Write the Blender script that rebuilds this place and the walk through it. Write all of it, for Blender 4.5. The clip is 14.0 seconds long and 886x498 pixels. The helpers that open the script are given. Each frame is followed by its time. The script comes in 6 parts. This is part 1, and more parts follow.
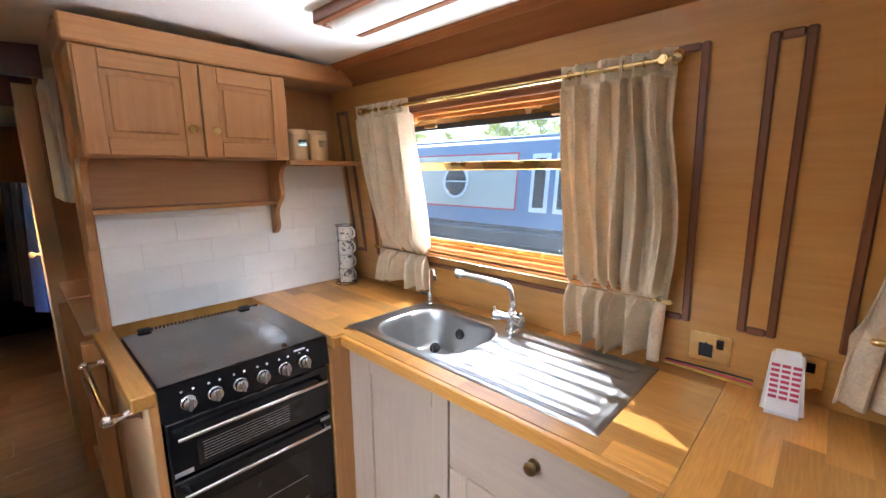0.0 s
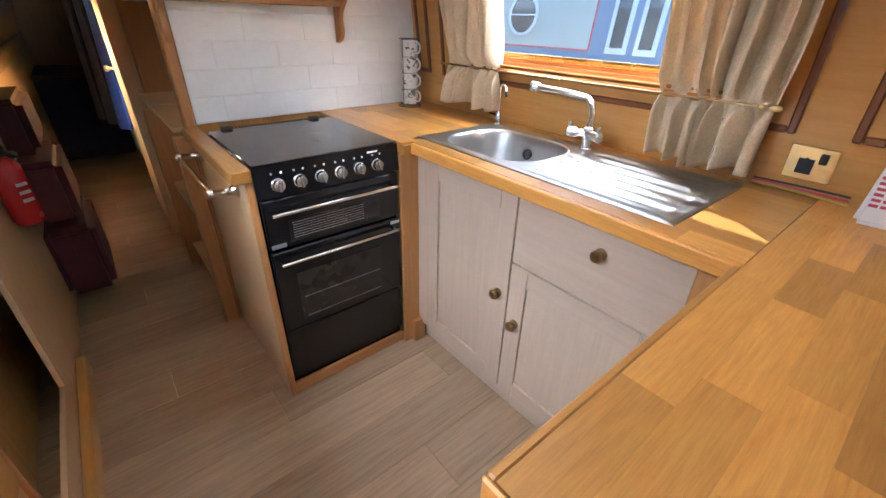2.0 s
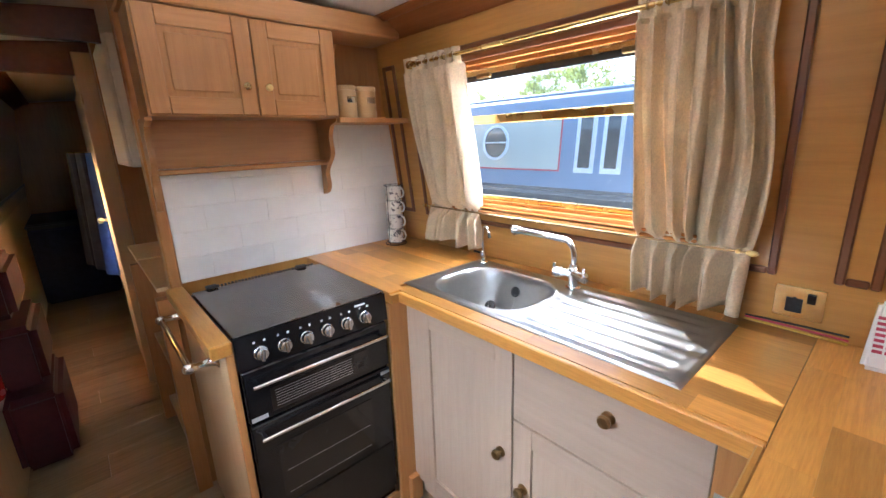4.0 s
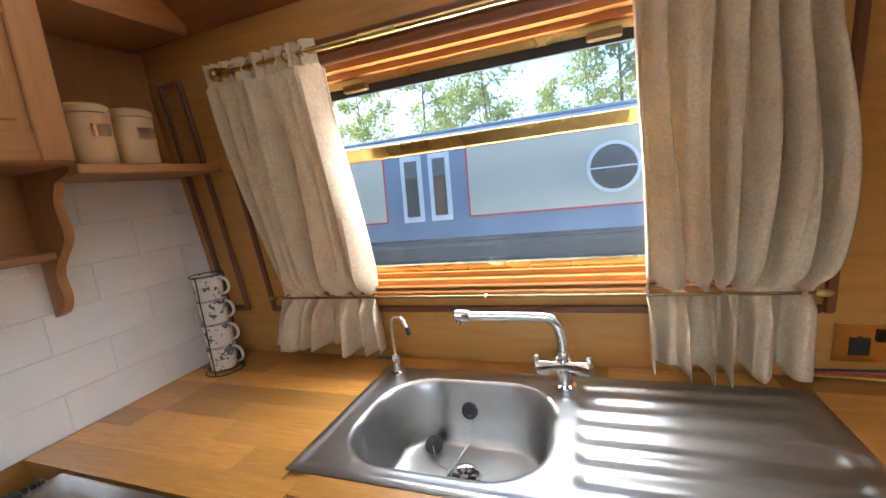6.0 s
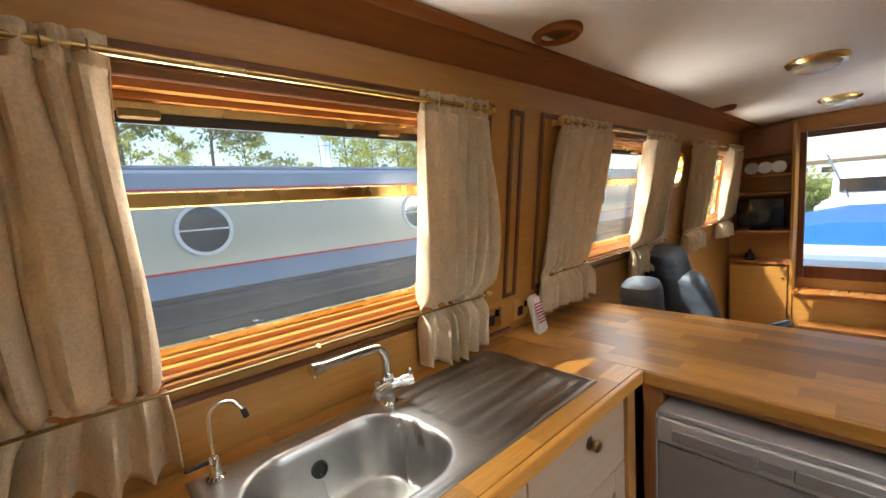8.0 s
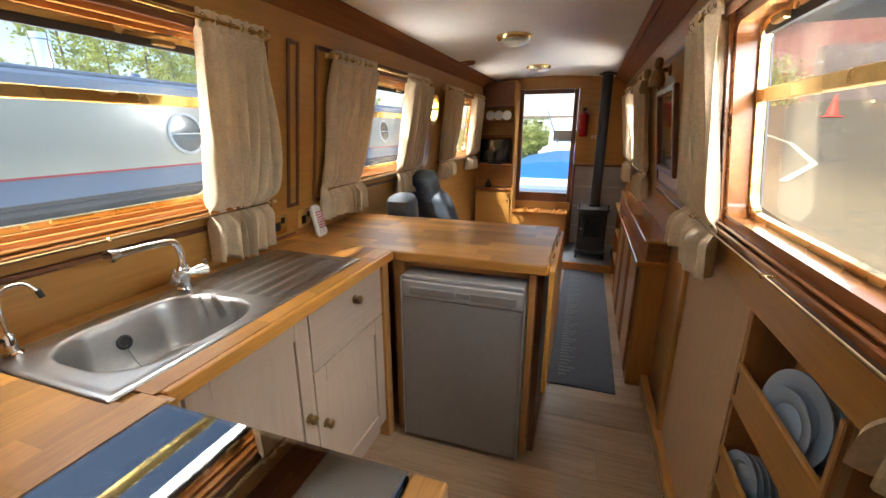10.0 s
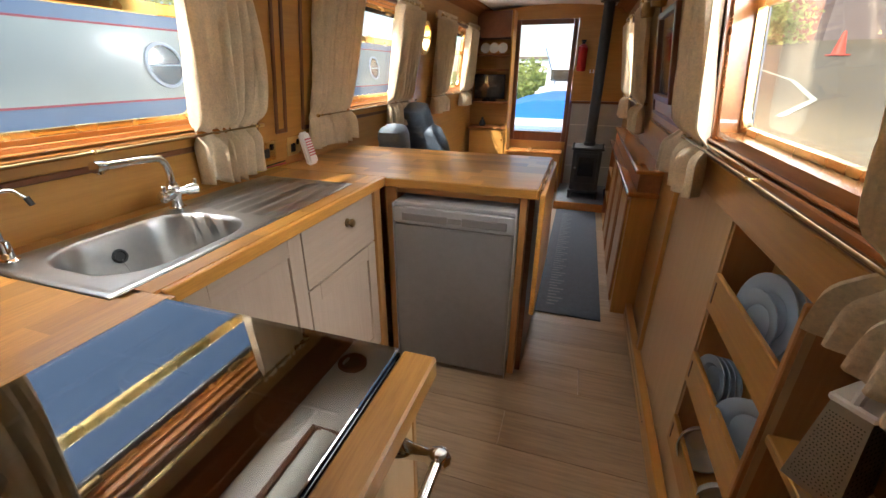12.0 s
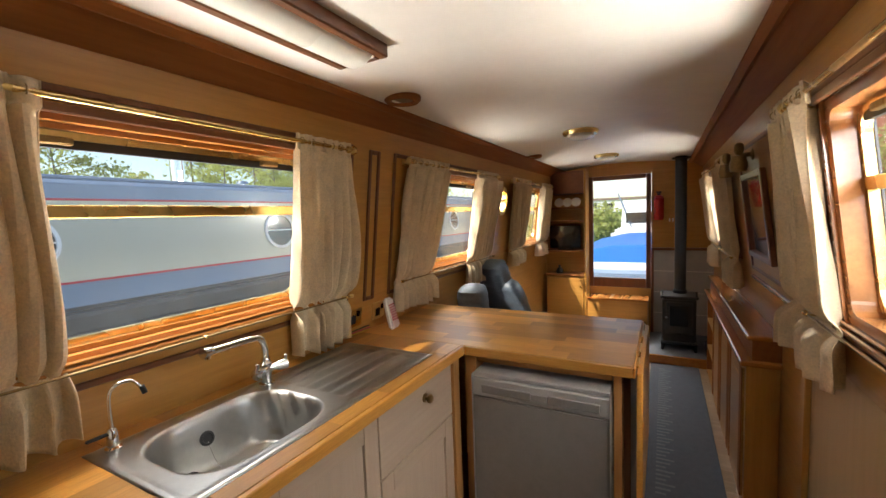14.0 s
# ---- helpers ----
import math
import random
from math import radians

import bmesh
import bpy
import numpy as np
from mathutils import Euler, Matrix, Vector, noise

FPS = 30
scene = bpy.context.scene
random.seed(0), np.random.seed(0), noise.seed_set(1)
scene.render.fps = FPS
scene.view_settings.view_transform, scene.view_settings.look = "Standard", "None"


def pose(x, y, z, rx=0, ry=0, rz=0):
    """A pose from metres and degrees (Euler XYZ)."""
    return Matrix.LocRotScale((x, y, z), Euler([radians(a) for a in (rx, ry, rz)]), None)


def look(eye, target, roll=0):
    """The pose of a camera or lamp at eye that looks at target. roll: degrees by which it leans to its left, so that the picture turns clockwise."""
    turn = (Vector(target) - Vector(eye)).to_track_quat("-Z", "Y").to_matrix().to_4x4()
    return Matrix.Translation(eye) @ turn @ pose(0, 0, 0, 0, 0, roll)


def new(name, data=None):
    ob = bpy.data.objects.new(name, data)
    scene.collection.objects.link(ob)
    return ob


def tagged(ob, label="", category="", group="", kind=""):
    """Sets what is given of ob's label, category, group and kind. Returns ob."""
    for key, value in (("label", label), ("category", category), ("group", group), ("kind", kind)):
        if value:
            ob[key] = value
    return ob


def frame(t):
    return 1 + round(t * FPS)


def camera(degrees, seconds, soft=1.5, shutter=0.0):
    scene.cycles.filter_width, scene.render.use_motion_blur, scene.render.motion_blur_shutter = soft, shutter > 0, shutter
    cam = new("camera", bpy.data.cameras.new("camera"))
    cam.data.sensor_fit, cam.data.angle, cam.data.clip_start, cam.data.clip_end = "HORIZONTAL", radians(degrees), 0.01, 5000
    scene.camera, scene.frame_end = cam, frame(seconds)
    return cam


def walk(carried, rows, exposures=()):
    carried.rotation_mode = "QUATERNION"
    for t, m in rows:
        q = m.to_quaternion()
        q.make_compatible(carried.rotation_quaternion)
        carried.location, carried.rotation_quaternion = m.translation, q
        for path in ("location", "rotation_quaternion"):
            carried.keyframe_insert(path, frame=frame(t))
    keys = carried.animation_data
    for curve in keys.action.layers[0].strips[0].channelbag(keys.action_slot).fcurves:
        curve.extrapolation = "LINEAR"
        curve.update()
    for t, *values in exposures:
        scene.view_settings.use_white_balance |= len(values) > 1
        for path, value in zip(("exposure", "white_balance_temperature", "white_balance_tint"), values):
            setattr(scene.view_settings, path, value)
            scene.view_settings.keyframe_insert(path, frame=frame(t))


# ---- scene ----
cam = camera(94.3, 14.0)
PATH = [
    (0, (0.425, 0.318, 1.511), (-0.997, -1.04, 1.145), -0.2),
    (0.5, (0.462, 0.299, 1.499), (-0.854, -1.124, 1.01), 0.8),
    (1, (0.486, 0.293, 1.43), (-0.756, -1.106, 0.723), 1.5),
    (1.5, (0.501, 0.296, 1.367), (-0.673, -1.062, 0.485), 1.7),
    (2, (0.528, 0.308, 1.329), (-0.593, -1.031, 0.354), 1.4),
    (2.5, (0.527, 0.307, 1.343), (-0.602, -1.059, 0.417), 0.9),
    (3, (0.515, 0.297, 1.398), (-0.66, -1.128, 0.631), -0.3),
    (3.5, (0.482, 0.284, 1.454), (-0.734, -1.184, 0.847), -1.5),
    (3.7, (0.475, 0.269, 1.463), (-0.76, -1.204, 0.913), -1.8),
    (5.8, (0.224, -0.281, 1.465), (-1.557, -1.132, 1.142), -6.3),
    (6, (0.144, -0.399, 1.444), (-1.701, -1.098, 1.118), -6.6),
    (6.5, (0.072, -0.609, 1.425), (-1.884, -0.847, 1.085), -6.9),
    (7, (0.1, -0.838, 1.447), (-1.845, -0.499, 1.13), -6.3),
    (7.5, (0.085, -1.018, 1.438), (-1.679, -0.115, 1.168), -5.3),
    (8, (0.159, -1.106, 1.495), (-1.299, 0.243, 1.265), -3.9),
    (8.5, (0.299, -1.242, 1.495), (-0.819, 0.405, 1.301), -2.8),
    (8.7, (0.357, -1.312, 1.518), (-0.645, 0.406, 1.302), -2.3),
    (10.8, (0.446, -1.429, 1.386), (-0.107, 0.327, 0.604), 0.2),
    (11, (0.45, -1.435, 1.373), (-0.098, 0.304, 0.551), 0.4),
    (11.5, (0.46, -1.449, 1.35), (-0.087, 0.273, 0.494), 0.5),
    (12, (0.458, -1.455, 1.363), (-0.105, 0.291, 0.566), 0.3),
    (12.5, (0.46, -1.444, 1.411), (-0.139, 0.346, 0.751), -0.1),
    (13, (0.459, -1.441, 1.471), (-0.21, 0.38, 0.985), -0.8),
    (13.5, (0.453, -1.44, 1.492), (-0.306, 0.387, 1.199), -1.2),
    (14, (0.422, -1.401, 1.493), (-0.524, 0.354, 1.333), -2.1),
]
walk(cam, [(t, look(eye, target, roll)) for t, eye, target, roll in PATH],
     exposures=[(0.0, 1.82, 5300, 11), (3.7, 1.92, 5300, 11), (5.9, 1.30, 5550, 10), (7.0, 1.1, 6450, 10), (8.6, 0.9, 6500, 10), (11.0, 1.2, 6200, 10), (12.5, 1.2, 6200, 10), (14.0, 0.8, 6700, 10)])

# ---- light ----
SUN_WAY = Vector((0.36, 0.62, -0.70)).normalized()
world = bpy.data.worlds.new("sky")
scene.world = world
world.use_nodes = True
wn = world.node_tree.nodes
sky = wn.new("ShaderNodeTexSky")
sky.sky_type = "NISHITA"
sky.sun_disc = False
sky.sun_elevation = math.asin(-SUN_WAY.z)
sky.sun_rotation = math.atan2(-SUN_WAY.x, -SUN_WAY.y)
wn["Background"].inputs["Strength"].default_value = 0.15
world.node_tree.links.new(sky.outputs[0], wn["Background"].inputs["Color"])
sun = new("sun", bpy.data.lights.new("sun", "SUN"))
sun.data.energy, sun.data.angle, sun.data.color = 3.2, radians(0.6), (1.0, 0.94, 0.84)
sun.matrix_basis = look((-8, -7, 13), Vector((-8, -7, 13)) + SUN_WAY)
SKY_LAMP, BOUNCE_LAMP = 72.0, 65.0


# ---- materials ----
def material(name, color, rough=0.5, metal=0.0, vary=0.12, scale=18.0, bump=0.0, stretch=(1, 1, 1), second=None, coat=0.0, spread=0.0, island=False):
    """A surface: colour with two scales of variation, stretched grain, bump, and a spread between pieces."""
    m = bpy.data.materials.new(name)
    m.use_nodes = True
    n, l = m.node_tree.nodes, m.node_tree.links
    b = n["Principled BSDF"]
    b.inputs["Roughness"].default_value, b.inputs["Metallic"].default_value = rough, metal
    b.inputs["Coat Weight"].default_value, b.inputs["Coat Roughness"].default_value = coat, 0.12
    co = n.new("ShaderNodeTexCoord")
    mp = n.new("ShaderNodeMapping")
    mp.inputs["Scale"].default_value = stretch
    l.new(co.outputs["Object"], mp.inputs["Vector"])
    vec = mp.outputs[0]
    if spread:
        info = n.new("ShaderNodeObjectInfo")
        rnd = info.outputs["Random"]
        if island:
            geo = n.new("ShaderNodeNewGeometry")
            rnd = geo.outputs["Random Per Island"]
        shift = n.new("ShaderNodeVectorMath")
        shift.operation = "MULTIPLY_ADD"
        cmb = n.new("ShaderNodeCombineXYZ")
        for i in range(3):
            l.new(rnd, cmb.inputs[i])
        shift.inputs[1].default_value = (17, 23, 31)
        l.new(cmb.outputs[0], shift.inputs[0])
        l.new(vec, shift.inputs[2])
        vec = shift.outputs[0]
    fine, coarse = n.new("ShaderNodeTexNoise"), n.new("ShaderNodeTexNoise")
    fine.inputs["Scale"].default_value, fine.inputs["Detail"].default_value = scale, 8
    fine.inputs["Roughness"].default_value = 0.65
    coarse.inputs["Scale"].default_value, coarse.inputs["Detail"].default_value = scale * 0.13, 3
    l.new(vec, fine.inputs["Vector"])
    l.new(vec, coarse.inputs["Vector"])
    mix = n.new("ShaderNodeMix")
    mix.data_type = "RGBA"
    c = Vector(color[:3])
    d = Vector(second[:3]) if second else c * (1 - 2.2 * vary)
    e = c * (1 + vary) if not second else c
    mix.inputs[6].default_value, mix.inputs[7].default_value = (*d, 1), (*[min(1, v) for v in e], 1)
    ramp = n.new("ShaderNodeMapRange")
    ramp.inputs["From Min"].default_value, ramp.inputs["From Max"].default_value = 0.3, 0.62
    l.new(fine.outputs["Fac"], ramp.inputs["Value"])
    avg = n.new("ShaderNodeMath")
    avg.operation = "MULTIPLY_ADD"
    avg.inputs[1].default_value = 0.55
    half = n.new("ShaderNodeMath")
    half.operation = "MULTIPLY"
    half.inputs[1].default_value = 0.75
    l.new(coarse.outputs["Fac"], half.inputs[0])
    l.new(ramp.outputs[0], avg.inputs[0])
    l.new(half.outputs[0], avg.inputs[2])
    l.new(avg.outputs[0], mix.inputs[0])
    out = mix.outputs[2]
    if spread:
        hsv = n.new("ShaderNodeHueSaturation")
        rg = n.new("ShaderNodeMapRange")
        rg.inputs["To Min"].default_value, rg.inputs["To Max"].default_value = 1 - spread, 1 + spread
        l.new(rnd, rg.inputs["Value"])
        l.new(rg.outputs[0], hsv.inputs["Value"])
        l.new(out, hsv.inputs["Color"])
        out = hsv.outputs[0]
    l.new(out, b.inputs["Base Color"])
    rr = n.new("ShaderNodeMapRange")
    rr.inputs["To Min"].default_value, rr.inputs["To Max"].default_value = max(0, rough - 0.07), min(1, rough + 0.09)
    l.new(coarse.outputs["Fac"], rr.inputs["Value"])
    l.new(rr.outputs[0], b.inputs["Roughness"])
    if bump:
        bp = n.new("ShaderNodeBump")
        bp.inputs["Strength"].default_value, bp.inputs["Distance"].default_value = bump, 0.004
        l.new(fine.outputs["Fac"], bp.inputs["Height"])
        l.new(bp.outputs[0], b.inputs["Normal"])
    return m


def wood(name, light, dark, axis, rough=0.35, scale=30.0, **k):
    st = [1.0, 1.0, 1.0]
    st["xyz".index(axis)] = 0.06
    return material(name, light, rough, second=dark, scale=scale, stretch=st, bump=k.pop("bump", 0.06), **k)


HONEY_Y = wood("honey_oak_along", (0.55, 0.282, 0.068), (0.39, 0.176, 0.035), "y", 0.34, 55, coat=0.25)
HONEY_Z = wood("honey_oak_upright", (0.55, 0.282, 0.068), (0.39, 0.176, 0.035), "z", 0.34, 55, coat=0.25)
HONEY_X = wood("honey_oak_across", (0.55, 0.282, 0.068), (0.39, 0.176, 0.035), "x", 0.34, 55, coat=0.25)
PANEL = wood("figured_panel", (0.53, 0.265, 0.060), (0.41, 0.182, 0.034), "y", 0.3, 40, coat=0.3)
CUP = wood("cupboard_oak", (0.47, 0.230, 0.078), (0.35, 0.152, 0.044), "z", 0.40, 80)
CUP_X = wood("cupboard_oak_across", (0.47, 0.230, 0.078), (0.35, 0.152, 0.044), "x", 0.40, 80)
MAHOG_Y = wood("mahogany_along", (0.19, 0.072, 0.030), (0.11, 0.040, 0.016), "y", 0.3, 34, coat=0.3)
MAHOG_Z = wood("mahogany_upright", (0.19, 0.072, 0.030), (0.11, 0.040, 0.016), "z", 0.3, 34, coat=0.3)
SILL = wood("sill_hardwood", (0.52, 0.215, 0.050), (0.36, 0.13, 0.027), "y", 0.25, 30, coat=0.5)
LINER = wood("liner_hardwood", (0.33, 0.135, 0.046), (0.21, 0.078, 0.025), "y", 0.24, 60, coat=0.4)
RED_Y = wood("red_cove", (0.34, 0.140, 0.046), (0.22, 0.083, 0.026), "y", 0.6, 40)
RED_Y.node_tree.nodes["Principled BSDF"].inputs["Specular IOR Level"].default_value = 0.12
CREAM = wood("limed_cupboard", (0.49, 0.375, 0.282), (0.41, 0.305, 0.222), "z", 0.5, 60, bump=0.03)
CREAM_X = wood("limed_cupboard_across", (0.49, 0.375, 0.282), (0.41, 0.305, 0.222), "y", 0.5, 60, bump=0.03)
STAVE = wood("butcher_block_along", (0.58, 0.280, 0.056), (0.34, 0.135, 0.022), "y", 0.34, 190, spread=0.36, coat=0.2, bump=0.05)
STAVE_X = wood("butcher_block_across", (0.58, 0.280, 0.056), (0.34, 0.135, 0.022), "x", 0.34, 190, spread=0.36, coat=0.2, bump=0.05)
PLANK = wood("floor_laminate", (0.42, 0.292, 0.182), (0.20, 0.128, 0.072), "x", 0.33, 80, spread=0.12, bump=0.05)
CEIL = material("ceiling_paint", (0.80, 0.76, 0.70), 0.55, vary=0.03, scale=6)
BIRCH = wood("birch_panel", (0.62, 0.42, 0.23), (0.54, 0.35, 0.175), "z", 0.5, 34)
TILE = material("glazed_tile", (0.86, 0.84, 0.80), 0.10, vary=0.03, scale=9, coat=0.6)
GROUT = material("grout", (0.80, 0.77, 0.72), 0.7, vary=0.1, scale=60)
STEEL = material("brushed_steel", (0.43, 0.425, 0.415), 0.32, 1.0, vary=0.06, scale=70, stretch=(1, 0.05, 1), bump=0.02)
BOWL = material("satin_steel", (0.44, 0.435, 0.42), 0.33, 1.0, vary=0.05, scale=40)
CHROME = material("chrome", (0.80, 0.80, 0.80), 0.07, 1.0, vary=0.02)
BRASS = material("brass", (0.74, 0.55, 0.24), 0.26, 1.0, vary=0.10, scale=50)
OLDBRASS = material("antique_brass", (0.30, 0.20, 0.09), 0.32, 1.0, vary=0.2, scale=60)
BLACK = material("black_enamel", (0.006, 0.006, 0.007), 0.16, vary=0.1, coat=0.0)
BLACKM = material("matt_black", (0.02, 0.02, 0.02), 0.55, vary=0.15)
GLASSY = material("black_glass", (0.010, 0.011, 0.012), 0.03, vary=0.1, coat=1.0)
WINDARK = material("oven_window", (0.022, 0.018, 0.015), 0.06, vary=0.1, coat=0.2)
KNOBM = material("knob_metal", (0.55, 0.54, 0.52), 0.25, 1.0, vary=0.05)
WHITE = material("white_plastic", (0.80, 0.79, 0.77), 0.35, vary=0.02)
REDP = material("red_plastic", (0.50, 0.05, 0.10), 0.5, vary=0.05)
CHINA = material("blue_grey_china", (0.42, 0.54, 0.68), 0.12, vary=0.03, coat=0.5)
CHINAW = material("white_china", (0.80, 0.79, 0.75), 0.14, vary=0.03, coat=0.5)
FABRIC = material("curtain_weave", (0.76, 0.62, 0.43), 0.9, vary=0.14, scale=150, bump=0.55)
LINING = material("curtain_lining", (0.74, 0.68, 0.58), 0.9, vary=0.05, scale=200, bump=0.1)
FRIDGE = material("fridge_grey", (0.24, 0.225, 0.21), 0.42, 0.35, vary=0.05, scale=30)
FRIDGEL = material("fridge_trim", (0.42, 0.41, 0.40), 0.35, 0.4, vary=0.04)
LEATHER = material("blue_grey_leather", (0.11, 0.14, 0.175), 0.42, vary=0.15, scale=60, bump=0.2)
MATBLUE = material("blue_grey_matting", (0.085, 0.10, 0.125), 0.95, vary=0.2, scale=260, bump=0.4)
MATLT = material("pale_matting", (0.16, 0.175, 0.20), 0.95, vary=0.2, scale=260, bump=0.4)
IRON = material("stove_iron", (0.022, 0.022, 0.024), 0.5, vary=0.2, scale=40, bump=0.1)
REDX = material("extinguisher_red", (0.42, 0.02, 0.018), 0.25, vary=0.05)
MAROON = material("maroon_vinyl", (0.085, 0.014, 0.018), 0.5, vary=0.2, scale=25, bump=0.2)
DARK = material("dark_cloth", (0.02, 0.024, 0.05), 0.9, vary=0.3, scale=20)
BLUEC = material("blue_cloth", (0.03, 0.06, 0.20), 0.9, vary=0.2, scale=30)
CANW = material("canister_biscuit", (0.56, 0.36, 0.17), 0.45, vary=0.06, scale=20)


def glass(name, rough=0.0, tint=(1, 1, 1), mirror=0.04, power=4.5, dust=0.0):
    """Thin clear pane: see-through, with a Fresnel gloss and a film of dust and dried drops."""
    m = bpy.data.materials.new(name)
    m.use_nodes = True
    n, l = m.node_tree.nodes, m.node_tree.links
    n.remove(n["Principled BSDF"])
    tr, gl, mx, fr = n.new("ShaderNodeBsdfTransparent"), n.new("ShaderNodeBsdfGlossy"), n.new("ShaderNodeMixShader"), n.new("ShaderNodeLayerWeight")
    tr.inputs[0].default_value = (*tint, 1)
    gl.inputs["Roughness"].default_value = rough
    pw, ad = n.new("ShaderNodeMath"), n.new("ShaderNodeMath")
    pw.operation, pw.inputs[1].default_value = "POWER", power
    ad.operation, ad.inputs[1].default_value, ad.inputs[2].default_value = "MULTIPLY_ADD", 0.7, mirror
    l.new(fr.outputs["Facing"], pw.inputs[0])
    l.new(pw.outputs[0], ad.inputs[0])
    l.new(ad.outputs[0], mx.inputs[0])
    l.new(tr.outputs[0], mx.inputs[1])
    l.new(gl.outputs[0], mx.inputs[2])
    out = mx.outputs[0]
    if dust:
        film, lay = n.new("ShaderNodeBsdfTranslucent"), n.new("ShaderNodeMixShader")
        film.inputs[0].default_value = (0.78, 0.80, 0.80, 1)
        co, broad, spots = n.new("ShaderNodeTexCoord"), n.new("ShaderNodeTexNoise"), n.new("ShaderNodeTexNoise")
        broad.inputs["Scale"].default_value, broad.inputs["Detail"].default_value = 5, 5
        spots.inputs["Scale"].default_value, spots.inputs["Detail"].default_value = 55, 4
        ra, rb, sm = n.new("ShaderNodeMapRange"), n.new("ShaderNodeMapRange"), n.new("ShaderNodeMath")
        ra.inputs["From Min"].default_value, ra.inputs["From Max"].default_value = 0.3, 0.7
        ra.inputs["To Min"].default_value, ra.inputs["To Max"].default_value = dust * 0.6, dust * 1.4
        rb.inputs["From Min"].default_value, rb.inputs["From Max"].default_value = 0.66, 0.74
        rb.inputs["To Max"].default_value = dust * 2.0
        sm.operation = "ADD"
        for tex, rg in ((broad, ra), (spots, rb)):
            l.new(co.outputs["Object"], tex.inputs["Vector"])
            l.new(tex.outputs["Fac"], rg.inputs["Value"])
        l.new(ra.outputs[0], sm.inputs[0])
        l.new(rb.outputs[0], sm.inputs[1])
        l.new(sm.outputs[0], lay.inputs[0])
        l.new(out, lay.inputs[1])
        l.new(film.outputs[0], lay.inputs[2])
        out = lay.outputs[0]
    l.new(out, n["Material Output"].inputs[0])
    return m


PANE = glass("window_glass", 0.02, (0.95, 0.97, 0.96), 0.025, dust=0.006)
LID = glass("tinted_hob_glass", 0.02, (0.50, 0.49, 0.48), 0.22, 5.0)
MIRROR = material("mirror_silver", (0.86, 0.87, 0.87), 0.02, 1.0, vary=0.01)


def let_light_through(m, share):
    """Thin leaf or cloth: part of the light that falls on one side shows on the other."""
    n, l = m.node_tree.nodes, m.node_tree.links
    b, out = n["Principled BSDF"], n["Material Output"]
    tl, mx = n.new("ShaderNodeBsdfTranslucent"), n.new("ShaderNodeMixShader")
    mx.inputs[0].default_value = share
    l.new(b.inputs["Base Color"].links[0].from_socket, tl.inputs["Color"])
    l.new(b.outputs[0], mx.inputs[1])
    l.new(tl.outputs[0], mx.inputs[2])
    l.new(mx.outputs[0], out.inputs[0])


let_light_through(FABRIC, 0.18)


# ---- building helpers ----
def world_of(ob):
    return ob.matrix_basis if ob.parent is None else Matrix.Identity(4)


def part(name, bm, mat, parent=None, label="", smooth=False, kind=""):
    me = bpy.data.meshes.new(name)
    bmesh.ops.recalc_face_normals(bm, faces=bm.faces)
    bm.to_mesh(me)
    bm.free()
    me.materials.append(mat)
    if smooth:
        me.shade_smooth()
        me.set_sharp_from_angle(angle=radians(38))
    ob = new(name, me)
    if parent is not None:
        ob.parent = parent
        ob.matrix_parent_inverse = world_of(parent).inverted()
    return tagged(ob, label=label, kind=kind)


def thing(name, base, label, category, group="", kind=""):
    ob = new(name)
    ob.empty_display_size = 0.05
    ob.matrix_basis = Matrix.Translation(base)
    return tagged(ob, label, category, group, kind)


def add_box(bm, x0, x1, y0, y1, z0, z1, m=None):
    v = [bm.verts.new((x, y, z)) for x in (x0, x1) for y in (y0, y1) for z in (z0, z1)]
    for f in ((0, 1, 3, 2), (4, 6, 7, 5), (0, 4, 5, 1), (2, 3, 7, 6), (0, 2, 6, 4), (1, 5, 7, 3)):
        bm.faces.new([v[i] for i in f])
    if m is not None:
        for p in v:
            p.co = m @ p.co
    return v


def boxes(*dims, bev=0.0, seg=1, m=None):
    bm = bmesh.new()
    for d in dims:
        add_box(bm, *d, m=m)
    if bev:
        bmesh.ops.bevel(bm, geom=bm.edges[:], offset=bev, segments=seg, affect="EDGES", clamp_overlap=True)
    return bm


def lathe(profile, seg=24, m=None, bm=None, cap=True):
    """Turns (radius, height) pairs round z."""
    bm = bm or bmesh.new()
    m = m or Matrix.Identity(4)
    rings = [[bm.verts.new(m @ Vector((r * math.cos(2 * math.pi * i / seg), r * math.sin(2 * math.pi * i / seg), h))) for i in range(seg)] for r, h in profile]
    for a, b in zip(rings, rings[1:]):
        for i in range(seg):
            bm.faces.new((a[i], a[(i + 1) % seg], b[(i + 1) % seg], b[i]))
    if cap:
        bm.faces.new(rings[0][::-1])
        bm.faces.new(rings[-1])
    return bm


def aim(p, q):
    """Frame at p whose z points to q."""
    p, q = Vector(p), Vector(q)
    return Matrix.Translation(p) @ (q - p).to_track_quat("Z", "Y").to_matrix().to_4x4()


def rod(p, q, r, seg=12, bm=None, r2=None):
    return lathe([(r, 0), (r2 if r2 is not None else r, (Vector(q) - Vector(p)).length)], seg, aim(p, q), bm)


